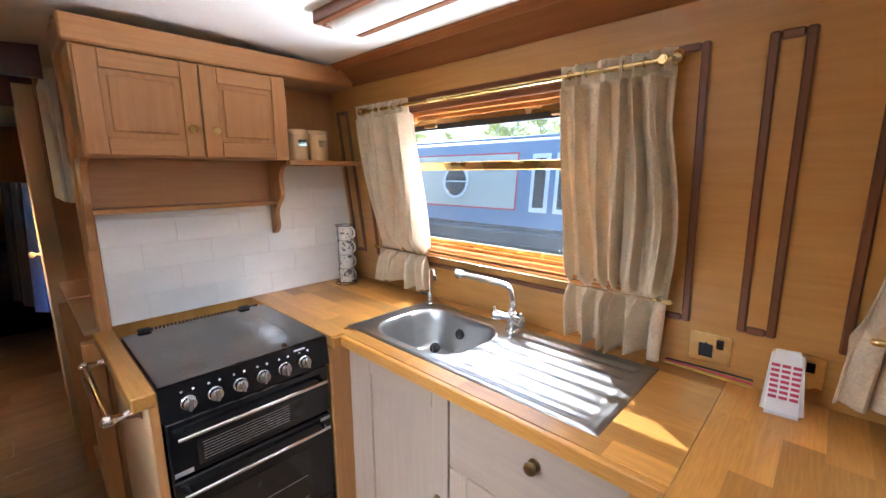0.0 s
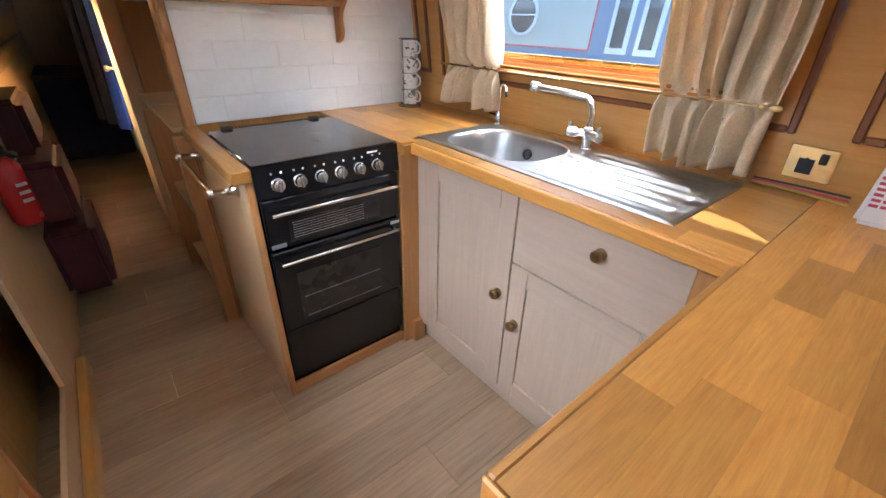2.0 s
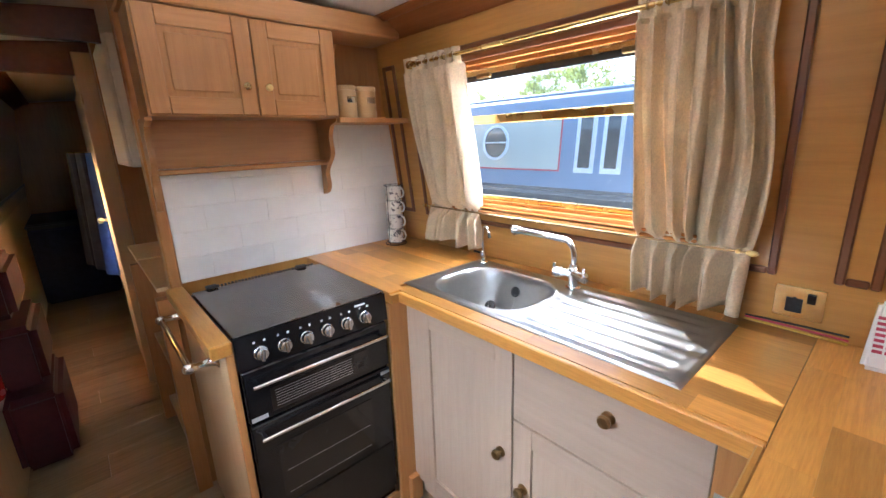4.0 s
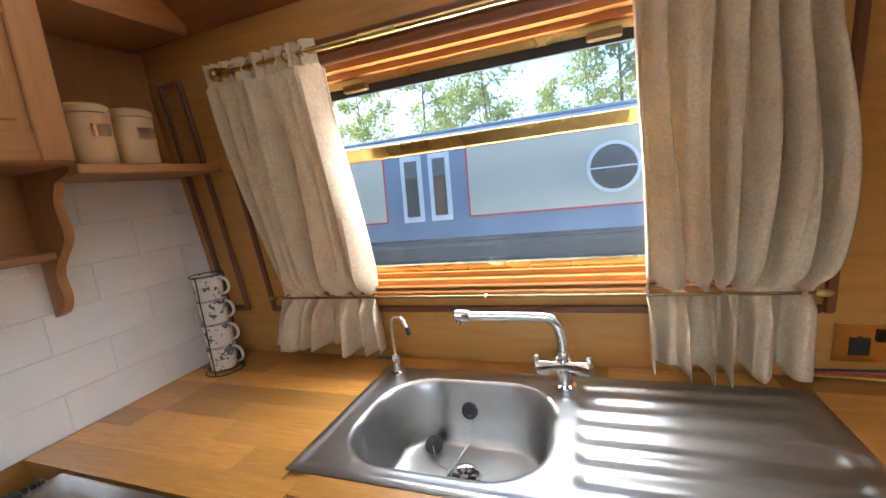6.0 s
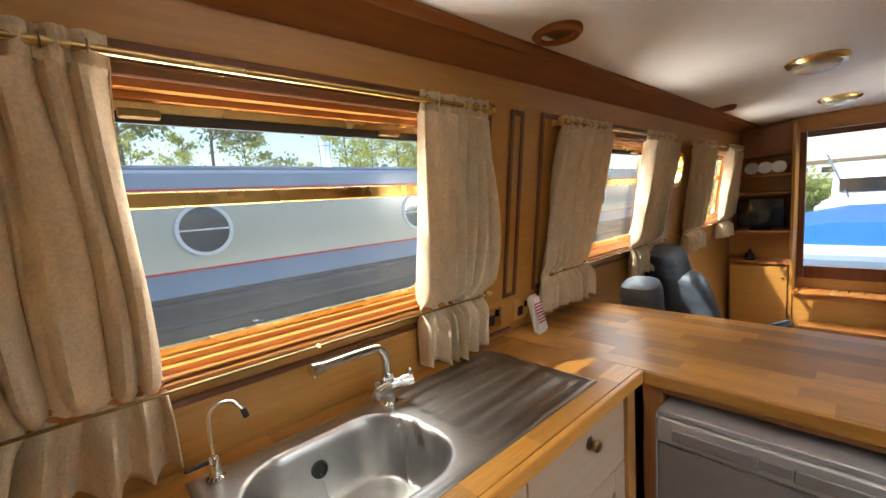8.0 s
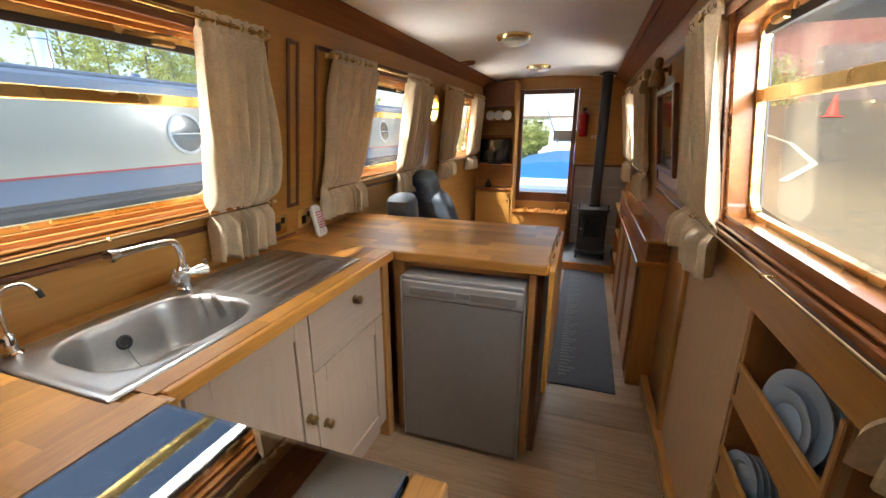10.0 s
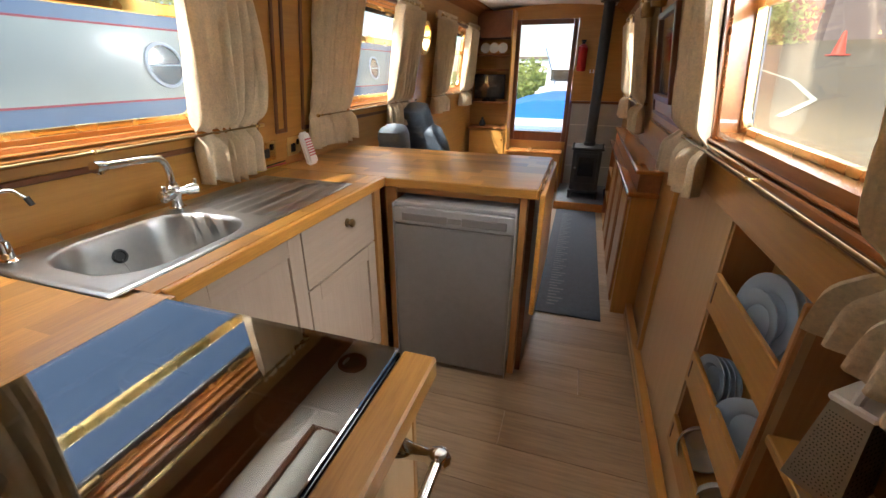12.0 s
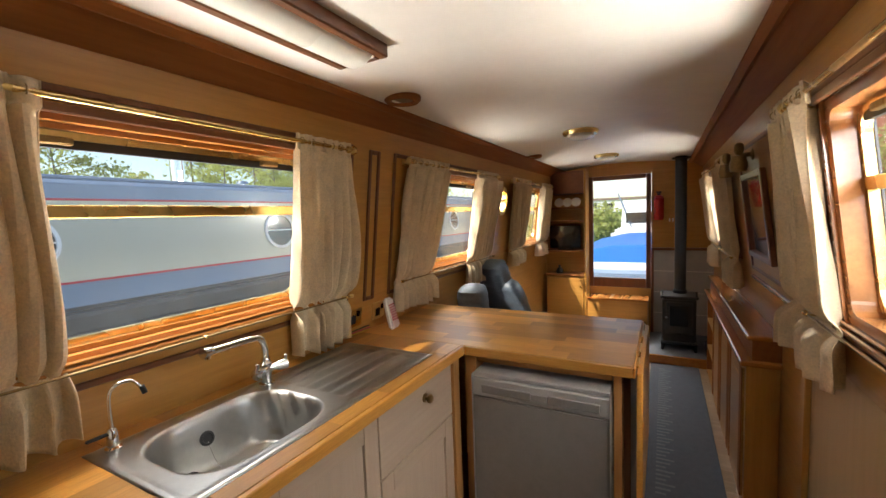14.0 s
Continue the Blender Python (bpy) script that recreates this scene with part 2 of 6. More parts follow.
def tube(pts, r, seg=10, bm=None, closed=False):
    """A pipe along points."""
    bm = bm or bmesh.new()
    pts = [Vector(p) for p in pts]
    n = len(pts)
    rings, up = [], None
    for i, p in enumerate(pts):
        a, b = (pts[i - 1], pts[(i + 1) % n]) if closed else (pts[max(i - 1, 0)], pts[min(i + 1, n - 1)])
        t = (b - a).normalized()
        up = t.orthogonal() if up is None else (up - t * up.dot(t))
        up.normalize()
        w = t.cross(up)
        rr = r[i] if isinstance(r, (list, tuple)) else r
        rings.append([bm.verts.new(p + rr * (math.cos(2 * math.pi * k / seg) * up + math.sin(2 * math.pi * k / seg) * w)) for k in range(seg)])
    for i in range(n if closed else n - 1):
        a, b = rings[i], rings[(i + 1) % n]
        for k in range(seg):
            bm.faces.new((a[k], a[(k + 1) % seg], b[(k + 1) % seg], b[k]))
    if not closed:
        bm.faces.new(rings[0][::-1])
        bm.faces.new(rings[-1])
    return bm


def bend(pts, steps=6):
    """Rounds a polyline by Catmull-Rom."""
    pts = [Vector(p) for p in pts]
    out = []
    for i in range(len(pts) - 1):
        p0, p1, p2, p3 = pts[max(i - 1, 0)], pts[i], pts[i + 1], pts[min(i + 2, len(pts) - 1)]
        for s in range(steps):
            u = s / steps
            out.append(0.5 * (2 * p1 + (p2 - p0) * u + (2 * p0 - 5 * p1 + 4 * p2 - p3) * u * u + (3 * p1 - p0 - 3 * p2 + p3) * u ** 3))
    return out + [pts[-1]]


def extrude(outline, a, b, axis="y", bm=None):
    """A prism: outline of pairs in the two other axes, from a to b along the axis."""
    bm = bm or bmesh.new()

    def at(p, h):
        return {"x": (h, p[0], p[1]), "y": (p[0], h, p[1]), "z": (p[0], p[1], h)}[axis]
    lo, hi = [bm.verts.new(at(p, a)) for p in outline], [bm.verts.new(at(p, b)) for p in outline]
    k = len(outline)
    for i in range(k):
        bm.faces.new((lo[i], lo[(i + 1) % k], hi[(i + 1) % k], hi[i]))
    bm.faces.new(lo[::-1])
    bm.faces.new(hi)
    return bm


# The cabin sides lean inwards: a point of the wall is given by side, y, z and how far it stands into the room.
def lean(z):
    return 0.905 - 0.12 * (z - 0.93)


def on_wall(side, y, z, off=0.0):
    return Vector((side * (lean(z) - off), y, z))


def wall_bm(bm, side):
    """Takes a mesh built in (off, y, z) onto the leaning wall."""
    for v in bm.verts:
        v.co = on_wall(side, v.co.y, v.co.z, v.co.x)
    return bm


def wboxes(side, *dims, bev=0.0, seg=1):
    """Boxes on the wall: off0, off1, y0, y1, z0, z1."""
    return wall_bm(boxes(*dims, bev=bev, seg=seg), side)


def round_rect(y0, y1, z0, z1, r, seg=6):
    out = []
    for cy, cz, a in ((y1 - r, z1 - r, 0), (y0 + r, z1 - r, 90), (y0 + r, z0 + r, 180), (y1 - r, z0 + r, 270)):
        for i in range(seg + 1):
            t = radians(a + 90 * i / seg)
            out.append((cy + r * math.cos(t), cz + r * math.sin(t)))
    return out


def ring(outer, inner, o0, o1):
    """A frame between two outlines of equal count, from o0 to o1 off the wall."""
    bm = bmesh.new()
    k = len(outer)
    loops = [[bm.verts.new((o, *p)) for p in line] for o, line in ((o0, outer), (o1, outer), (o1, inner), (o0, inner))]
    for a in range(4):
        p, q = loops[a], loops[(a + 1) % 4]
        for i in range(k):
            bm.faces.new((p[i], p[(i + 1) % k], q[(i + 1) % k], q[i]))
    return bm


def grid_slab(us, vs, holes, t, place):
    """A slab with rectangular holes: front at place(u, v, 0), back at place(u, v, t)."""
    bm = bmesh.new()
    us = sorted(set(us) | {h[i] for h in holes for i in (0, 1)})
    vs = sorted(set(vs) | {h[i] for h in holes for i in (2, 3)})
    nodes = {}

    def node(i, j, k):
        if (i, j, k) not in nodes:
            nodes[i, j, k] = bm.verts.new(place(us[i], vs[j], t * k))
        return nodes[i, j, k]

    def solid(i, j):
        if not (0 <= i < len(us) - 1 and 0 <= j < len(vs) - 1):
            return False
        u, v = (us[i] + us[i + 1]) / 2, (vs[j] + vs[j + 1]) / 2
        return not any(h[0] < u < h[1] and h[2] < v < h[3] for h in holes)
    for i in range(len(us) - 1):
        for j in range(len(vs) - 1):
            if not solid(i, j):
                continue
            for k in (0, 1):
                bm.faces.new((node(i, j, k), node(i + 1, j, k), node(i + 1, j + 1, k), node(i, j + 1, k)))
            for di, dj, a, b in ((-1, 0, (i, j), (i, j + 1)), (1, 0, (i + 1, j), (i + 1, j + 1)), (0, -1, (i, j), (i + 1, j)), (0, 1, (i, j + 1), (i + 1, j + 1))):
                if not solid(i + di, j + dj):
                    bm.faces.new((node(*a, 0), node(*b, 0), node(*b, 1), node(*a, 1)))
    return bm


# ---- the cabin shell ----
AFT, BOW, TILES = -6.4, 3.85, -1.64
HALF, GLASS_LO, GLASS_HI = 0.46, 1.20, 1.725
PORT_WIN, STAR_WIN = (-0.662, 1.09, 2.86), (-0.422, 2.52)
TIE = 1.150


def side_wall(name, side, centres, extra=(), foot=0.93):
    holes = [(c - HALF - 0.035, c + HALF + 0.035, GLASS_LO - 0.035, GLASS_HI + 0.035) for c in centres] + list(extra)
    bm = grid_slab([AFT, BOW], [foot, 2.06], holes, 0.07, lambda y, z, t: on_wall(side, y, z, -t))
    tagged(part(name, bm, HONEY_Y), "honey-coloured varnished wooden cabin side, leaning inwards", "wall", kind="structure")


side_wall("wall_port", -1, PORT_WIN, [(1.90, 2.12, 1.49, 1.71)])
side_wall("wall_starboard", 1, STAR_WIN, [(-3.32, -3.08, 1.38, 1.62)], 0.995)
tagged(part("wall_port_lower", boxes((-0.98, -0.905, AFT, BOW, 0, 0.932)), HONEY_Y), "varnished wooden lining below the side deck", "wall", kind="structure")
RACK = (-0.655, -0.200, 0.185, 0.99)
NICHE = (-1.30, -0.674, 0.185, 0.99)
bm = grid_slab([AFT, 0.56], [0.0, 1.0], [RACK, NICHE], 0.015, lambda y, z, t: Vector((0.886 + t, y, z)))
tagged(part("wall_starboard_lower", bm, BIRCH), "pale birch panelling below the side deck", "wall", kind="structure")
tagged(part("wall_starboard_hull", boxes((1.02, 1.06, AFT, BOW, 0, 0.999)), HONEY_Z), "wooden lining at the back of the lockers", "wall", kind="structure")
tagged(part("wall_starboard_saloon", boxes((0.903, 0.94, 0.56, BOW, 0, 1.0)), HONEY_Y), "varnished wooden lining in the saloon", "wall", kind="structure")
tagged(part("wall_stern", boxes((-0.98, 1.0, AFT - 0.05, AFT, 0, 2.1)), HONEY_Z), "wooden bulkhead at the far stern end", "wall", kind="structure")

bm = bmesh.new()
N = 10
prof = [(-0.68 + 1.36 * i / N, 2.035 - 0.045 * (abs(-0.68 + 1.36 * i / N) / 0.68) ** 2) for i in range(N + 1)]
extrude(prof + [(0.68, 2.1), (-0.68, 2.1)], AFT, BOW, "y", bm)
tagged(part("ceiling", bm, CEIL, smooth=True), "cream painted cambered cabin ceiling", "ceiling", kind="structure")
for side, nm in ((-1, "cove_port"), (1, "cove_starboard")):
    bm = extrude([(side * 0.675, 1.992), (side * 0.69, 2.10), (side * 0.83, 2.10), (side * (lean(1.915) - 0.004), 1.915)], AFT, BOW - 0.002, "y")
    tagged(part(nm, bm, RED_Y), "reddish varnished cove board along the ceiling edge", "trim", kind="structure")
    bm = extrude([(side * 0.655, 1.984), (side * 0.655, 2.0), (side * 0.69, 1.998), (side * 0.69, 1.970), (side * 0.678, 1.968)], AFT, BOW - 0.004, "y")
    tagged(part("trim", bm, RED_Y), "dark moulding at the ceiling edge", "trim", kind="structure")

# unseen painted steel outside the lining, added dark to stop orange bounce off sunlit wood
SKIN = material("unseen_skin_paint", (0.035, 0.05, 0.075), 0.35, vary=0.06, scale=3)


def outer_skin(name, side, centres, extra=(), foot=0.90):
    holes = [(c - HALF - 0.010, c + HALF + 0.010, GLASS_LO - 0.010, GLASS_HI + 0.010) for c in centres] + list(extra)
    bm = grid_slab([AFT - 0.06, BOW + 0.055], [foot, 2.11], holes, 0.005, lambda y, z, t: on_wall(side, y, z, -0.0735 - t))
    tagged(part(name, bm, SKIN), "unseen dark outer cabin side, added to cut warm bounce", "wall", kind="structure")
    bm = boxes((side * 1.07, side * 1.10, AFT - 0.06, BOW + 1.1, -0.6, 0.905 if side < 0 else 1.0))
    tagged(part(name + "_hull", bm, SKIN), "unseen dark outer hull side, added to cut warm bounce", "wall", kind="structure")


outer_skin("wall_outer_port", -1, PORT_WIN, [(1.90, 2.12, 1.49, 1.71)])
outer_skin("wall_outer_starboard", 1, STAR_WIN, [(-3.32, -3.08, 1.38, 1.62)], 1.0)
tagged(part("gunwale", boxes((0.962, 1.10, AFT, BOW, 1.001, 1.02)), SKIN), "painted steel side deck", "deck", kind="structure")
bm = extrude([(-0.83, 2.105), (0.83, 2.105), (0.83, 2.115), (0.0, 2.16), (-0.83, 2.115)], AFT - 0.06, BOW + 0.055, "y")
tagged(part("roof", bm, SKIN), "dark painted steel cabin roof", "roof", kind="structure")

# floor of laminate boards laid across the boat
fl = tagged(part("floor", boxes((-1.0, 1.06, AFT, BOW + 1.2, -0.06, -0.009)), GROUT), "grey-brown oak laminate floor laid across the cabin", "floor", kind="structure")

# the galley bulkhead behind the cooker
tagged(part("wall_galley", boxes((-0.93, 0.25, TILES - 0.05, TILES - 0.006, 0, 2.06)), HONEY_Z), "wooden bulkhead behind the cooker", "wall", kind="structure")
tagged(part("trim", boxes((0.222, 0.262, TILES - 0.055, TILES + 0.03, 0.0, 1.995), bev=0.006), CUP), "upright oak edging on the end of the bulkhead", "trim", kind="structure")

# the bow bulkhead with its glazed door
bm = grid_slab([-0.95, 0.95], [0.0, 2.08], [(-0.383, 0.298, 0.572, 1.893)], 0.05, lambda x, z, t: Vector((x, BOW + t, z)))
tagged(part("wall_bow", bm, HONEY_X), "varnished wooden bulkhead at the bow", "wall", kind="structure")


def bow_door():
    d = thing("door_1", (-0.06, BOW, 0.6), "dark wooden bow door with one tall clear pane", "door", kind="structure")
    x0, x1, z0, z1 = -0.380, 0.295, 0.575, 1.890
    part("door_frame", boxes((x0, x0 + 0.05, BOW - 0.015, BOW + 0.03, z0, z1), (x1 - 0.05, x1, BOW - 0.015, BOW + 0.03, z0, z1),
                             (x0 + 0.052, x1 - 0.052, BOW - 0.012, BOW + 0.03, z1 - 0.05, z1), (x0 + 0.052, x1 - 0.052, BOW - 0.012, BOW + 0.03, z0, z0 + 0.11), bev=0.004), MAHOG_Z, d)
    p = part("pane", boxes((x0 + 0.05, x1 - 0.05, BOW + 0.008, BOW + 0.014, z0 + 0.11, z1 - 0.05)), PANE, d)
    p.visible_shadow = False


bow_door()


# ---- windows and curtains ----
def window(name, side, c):
    w = thing(name, on_wall(side, c, GLASS_LO), "wide window with brass frame, rounded corners and a hopper vent above", "window", kind="structure")
    y0, y1 = c - HALF, c + HALF
    # stepped hardwood lining round the opening
    o, i = round_rect(y0 - 0.050, y1 + 0.050, GLASS_LO - 0.064, GLASS_HI + 0.062, 0.012), round_rect(y0 - 0.033, y1 + 0.033, GLASS_LO - 0.033, GLASS_HI + 0.033, 0.012)
    part("window_frame", wall_bm(ring(o, i, 0.001, 0.022), side), SILL if side < 0 else LINER, w)
    steps = ((0.034, 0.018, -0.030, 0.010), (0.0185, 0.004, -0.052, -0.018)) if side < 0 else ((0.034, 0.004, -0.052, 0.012),)
    for k, (g0, g1, f0, f1) in enumerate(steps):
        part("lining", wall_bm(ring(round_rect(y0 - g0, y1 + g0, GLASS_LO - g0, GLASS_HI + g0, 0.02), round_rect(y0 - g1, y1 + g1, GLASS_LO - g1, GLASS_HI + g1, 0.035), f0, f1), side), SILL if side < 0 else LINER, w)
    part("window_sill", wboxes(side, (0.0225, 0.040, y0 - 0.07, y1 + 0.07, GLASS_LO - 0.062, GLASS_LO - 0.042), (0.0225, 0.032, y0 - 0.07, y1 + 0.07, GLASS_LO - 0.039, GLASS_LO - 0.028), bev=0.004), SILL if side < 0 else LINER, w)
    part("brass_frame", wall_bm(ring(round_rect(y0 - 0.0035, y1 + 0.0035, GLASS_LO - 0.0035, GLASS_HI + 0.0035, 0.05), round_rect(y0 + 0.014, y1 - 0.014, GLASS_LO + 0.014, GLASS_HI - 0.014, 0.05), -0.062, -0.040), side), BRASS, w, "polished brass frame")
    part("glazing_bar", wboxes(side, (-0.060, -0.036, y0 + 0.014, y1 - 0.014, 1.520, 1.554), bev=0.003), BRASS, w, "brass glazing bar")
    part("gasket", wboxes(side, (-0.056, -0.044, y0 + 0.02, y1 - 0.02, GLASS_HI - 0.036, GLASS_HI - 0.0145)), BLACKM, w, "black rubber seal")
    for z0, z1 in ((GLASS_LO + 0.010, 1.521), (1.553, GLASS_HI - 0.012)):
        p = part("pane", wboxes(side, (-0.0545, -0.0505, y0 + 0.011, y1 - 0.011, z0, z1)), PANE, w)
        p.visible_shadow = False
    for y in (y0 + 0.16, y1 - 0.16):
        part("catch", wboxes(side, (-0.04, -0.022, y - 0.035, y + 0.035, GLASS_HI - 0.03, GLASS_HI - 0.012), bev=0.003), OLDBRASS, w, "small brass vent catch")
    # moulded head board above the glass
    part("head_board", wboxes(side, (0.0225, 0.034, y0 - 0.06, y1 + 0.06, GLASS_HI + 0.030, GLASS_HI + 0.052), (0.0225, 0.028, y0 - 0.06, y1 + 0.06, GLASS_HI + 0.056, GLASS_HI + 0.072), bev=0.003), MAHOG_Y, w)
    return w


for n, c in enumerate(PORT_WIN):
    window("window_%d" % (n + 1), -1, c)
for n, c in enumerate(STAR_WIN):
    window("window_%d" % (n + 4), 1, c)


def porthole(name, side, y, z, r):
    w = thing(name, on_wall(side, y, z), "round brass porthole", "window", kind="structure")
    cir = [(y + math.cos(a) * r, z + math.sin(a) * r) for a in np.linspace(0, 2 * math.pi, 28, endpoint=False)]
    big = [(y + math.cos(a) * (r + 0.03), z + math.sin(a) * (r + 0.03)) for a in np.linspace(0, 2 * math.pi, 28, endpoint=False)]
    part("brass_frame", wall_bm(ring(big, cir, -0.06, 0.018), side), BRASS, w)
    bm = bmesh.new()
    bm.faces.new([bm.verts.new((-0.03, *p)) for p in cir])
    part("pane", wall_bm(bm, side), PANE, w).visible_shadow = False


porthole("window_6", -1, 2.01, 1.60, 0.09)
# aft porthole, added to let its lamp light the dark passage
porthole("window_7", 1, -3.20, 1.50, 0.105)


def pole(name, side, c, z, half, off, r, label, centre_knob=False, metal=BRASS):
    p = thing(name, on_wall(side, c, z, off), label, "curtain rail")
    part("rod", rod(on_wall(side, c - half, z, off), on_wall(side, c + half, z, off), r, 10), metal, p, smooth=True)
    for y in (c - half, c + half):
        k = lathe([(r * 1.2, -0.012), (r * 2.2, -0.006), (r * 2.5, 0.004), (r * 1.9, 0.012), (r * 0.7, 0.016)], 12, aim(on_wall(side, y, z, off), on_wall(side, y + (0.1 if y > c else -0.1), z, off)))
        part("finial", k, BRASS, p, smooth=True)
    for y in ([c - half + 0.03, c + half - 0.03] + ([c] if centre_knob else [])):
        part("bracket", lathe([(r * 2.6, 0.0005), (r * 2.6, 0.006), (r, 0.009), (r, off - r), (r * 1.7, off - r + 0.004), (r * 2.0, off), (r * 1.4, off + r * 1.6)], 12, aim(on_wall(side, y, z, 0.0), on_wall(side, y, z, 0.1))), BRASS, p, smooth=True)


for side, c in [(-1, c) for c in PORT_WIN] + [(1, c) for c in STAR_WIN]:
    pole("curtain_pole", side, c, 1.785, 0.655, 0.055, 0.008, "slim polished brass curtain pole above the window")
    pole("tie_rail", side, c, TIE, 0.667, 0.066, 0.0035, "thin tarnished brass rail holding the curtains back under the window", True, OLDBRASS)


def curtain(side, top, tie, foot, z_foot, folds, seed, label, bulge=0.0):
    """A gathered curtain: spans (y0, y1) at the pole, at the lower rail and at the hem."""
    rng = random.Random(seed)
    c = thing("curtain", on_wall(side, sum(foot) / 2, z_foot, 0.05), label, "curtain", "beige curtains")
    nu, rows = folds * 14, []
    ph = [rng.uniform(0, 6.28) for _ in range(6)]
    zs = list(np.linspace(1.812, 1.74, 9)) + list(np.linspace(1.72, TIE + 0.035, 28)) + list(np.linspace(TIE + 0.022, TIE - 0.022, 6)) + list(np.linspace(TIE - 0.036, z_foot, 11))
    bm = bmesh.new()
    for z in zs:
        up = min(max((z - TIE) / (1.75 - TIE), 0), 1)
        down = min(max((TIE - z) / (TIE - z_foot), 0), 1)
        belly = bulge * math.sin(math.pi * min(up * 1.25, 1)) if z > TIE else 0.0
        if z >= TIE:
            a, b = tie[0] + (top[0] - tie[0]) * up - belly * 0.3, tie[1] + (top[1] - tie[1]) * up + belly
        else:
            s = down ** 0.7
            a, b = tie[0] + (foot[0] - tie[0]) * s, tie[1] + (foot[1] - tie[1]) * s
        pinch = math.exp(-((z - TIE) / 0.03) ** 2)
        head = 1 if z > 1.752 else 0
        amp = (0.009 if head else 0.032 + 0.006 * math.sin(3 * up + ph[0])) * (1 - 0.80 * pinch) * (1 + 0.10 * down)
        row = []
        for i in range(nu + 1):
            u = i / nu
            w = u + 0.035 * math.sin(6.28 * u * 1.7 + ph[1]) + 0.022 * math.sin(11 * u + 2.5 * up + ph[2])
            k = folds * (2.0 if head else 1.0 if z > TIE else 0.9)
            f = math.sin(6.283 * k * w + ph[3] + 0.6 * math.sin(2.2 * up + ph[4])) + 0.30 * math.sin(6.283 * k * 1.63 * u + ph[5] + 1.6 * up) + 0.10 * math.sin(6.283 * k * 2.9 * u + ph[1] + 3 * down)
            off = 0.052 - 0.014 * pinch + amp * f + 0.012 * down
            sway = 0.008 * math.sin(6.283 * folds * w + ph[0]) * (1 - pinch) + 0.006 * math.sin(5 * up + 7 * u)
            hem = 0.004 * math.sin(6.283 * folds * u + ph[2]) * down + 0.007 * math.sin(9 * u + ph[1]) * down
            row.append(bm.verts.new(on_wall(side, a + (b - a) * u + sway, z + hem, max(off, 0.012))))
        rows.append(row)
    for p, q in zip(rows, rows[1:]):
        for i in range(nu):
            bm.faces.new((p[i], p[i + 1], q[i + 1], q[i]))
    ob = part("cloth", bm, FABRIC, c, smooth=True)
    so = ob.modifiers.new("thick", "SOLIDIFY")
    so.thickness = 0.003
    for i in range(folds):
        y = top[0] + (top[1] - top[0]) * (i + 0.5) / folds
        m = aim(on_wall(side, y, 1.787, 0.055), on_wall(side, y + 0.1, 1.787, 0.055))
        part("ring", tube([m @ Vector((0.0125 * math.cos(a), 0.0125 * math.sin(a), 0)) for a in np.linspace(0, 6.283, 12, endpoint=False)], 0.0016, 5, closed=True), OLDBRASS, c, smooth=True)
    return c


BEIGE = "beige textured curtain gathered on a brass pole and tied back below"
curtain(-1, (-1.345, -1.005), (-1.312, -0.99), (-1.39, -0.982), 0.985, 6, 3, BEIGE)
curtain(-1, (-0.315, -0.005), (-0.30, -0.004), (-0.292, -0.012), 0.962, 6, 4, BEIGE, 0.02)
curtain(-1, (0.46, 0.90), (0.378, 0.78), (0.36, 0.79), 0.99, 7, 5, BEIGE)
curtain(-1, (1.36, 1.76), (1.29, 1.71), (1.27, 1.72), 0.985, 7, 6, BEIGE)
curtain(-1, (2.17, 2.66), (2.20, 2.60), (2.18, 2.62), 1.0, 7, 7, BEIGE)
curtain(-1, (3.14, 3.55), (3.16, 3.50), (3.14, 3.52), 1.0, 6, 8, BEIGE)
curtain(1, (0.03, 0.40), (0.01, 0.46), (-0.01, 0.50), 0.985, 6, 9, BEIGE, 0.02)
curtain(1, (-1.11, -0.79), (-1.12, -0.86), (-1.13, -0.81), 1.03, 6, 10, BEIGE)
curtain(1, (1.76, 2.14), (1.76, 2.10), (1.74, 2.12), 0.965, 6, 11, BEIGE)
curtain(1, (2.88, 3.28), (2.90, 3.24), (2.88, 3.26), 0.965, 6, 12, BEIGE)


# ---- panels on the port side ----
def wall_panel(side, y0, y1, z0, z1, label, w=0.020):
    p = thing("wall_panel", on_wall(side, (y0 + y1) / 2, z0), label, "wall panel", "wall panels", kind="structure")
    part("field", wboxes(side, (0.0005, 0.003, y0 + w, y1 - w, z0 + w, z1 - w)), PANEL, p)
    for d in ((y0, y0 + w, z0, z1), (y1 - w, y1, z0, z1)):
        part("moulding", wboxes(side, (0.0004, 0.012, *d), bev=0.004), MAHOG_Z, p)
    for d in ((y0 + w + 0.0005, y1 - w - 0.0005, z0, z0 + w), (y0 + w + 0.0005, y1 - w - 0.0005, z1 - w, z1)):
        part("moulding", wboxes(side, (0.0004, 0.012, *d), bev=0.004), MAHOG_Y, p)


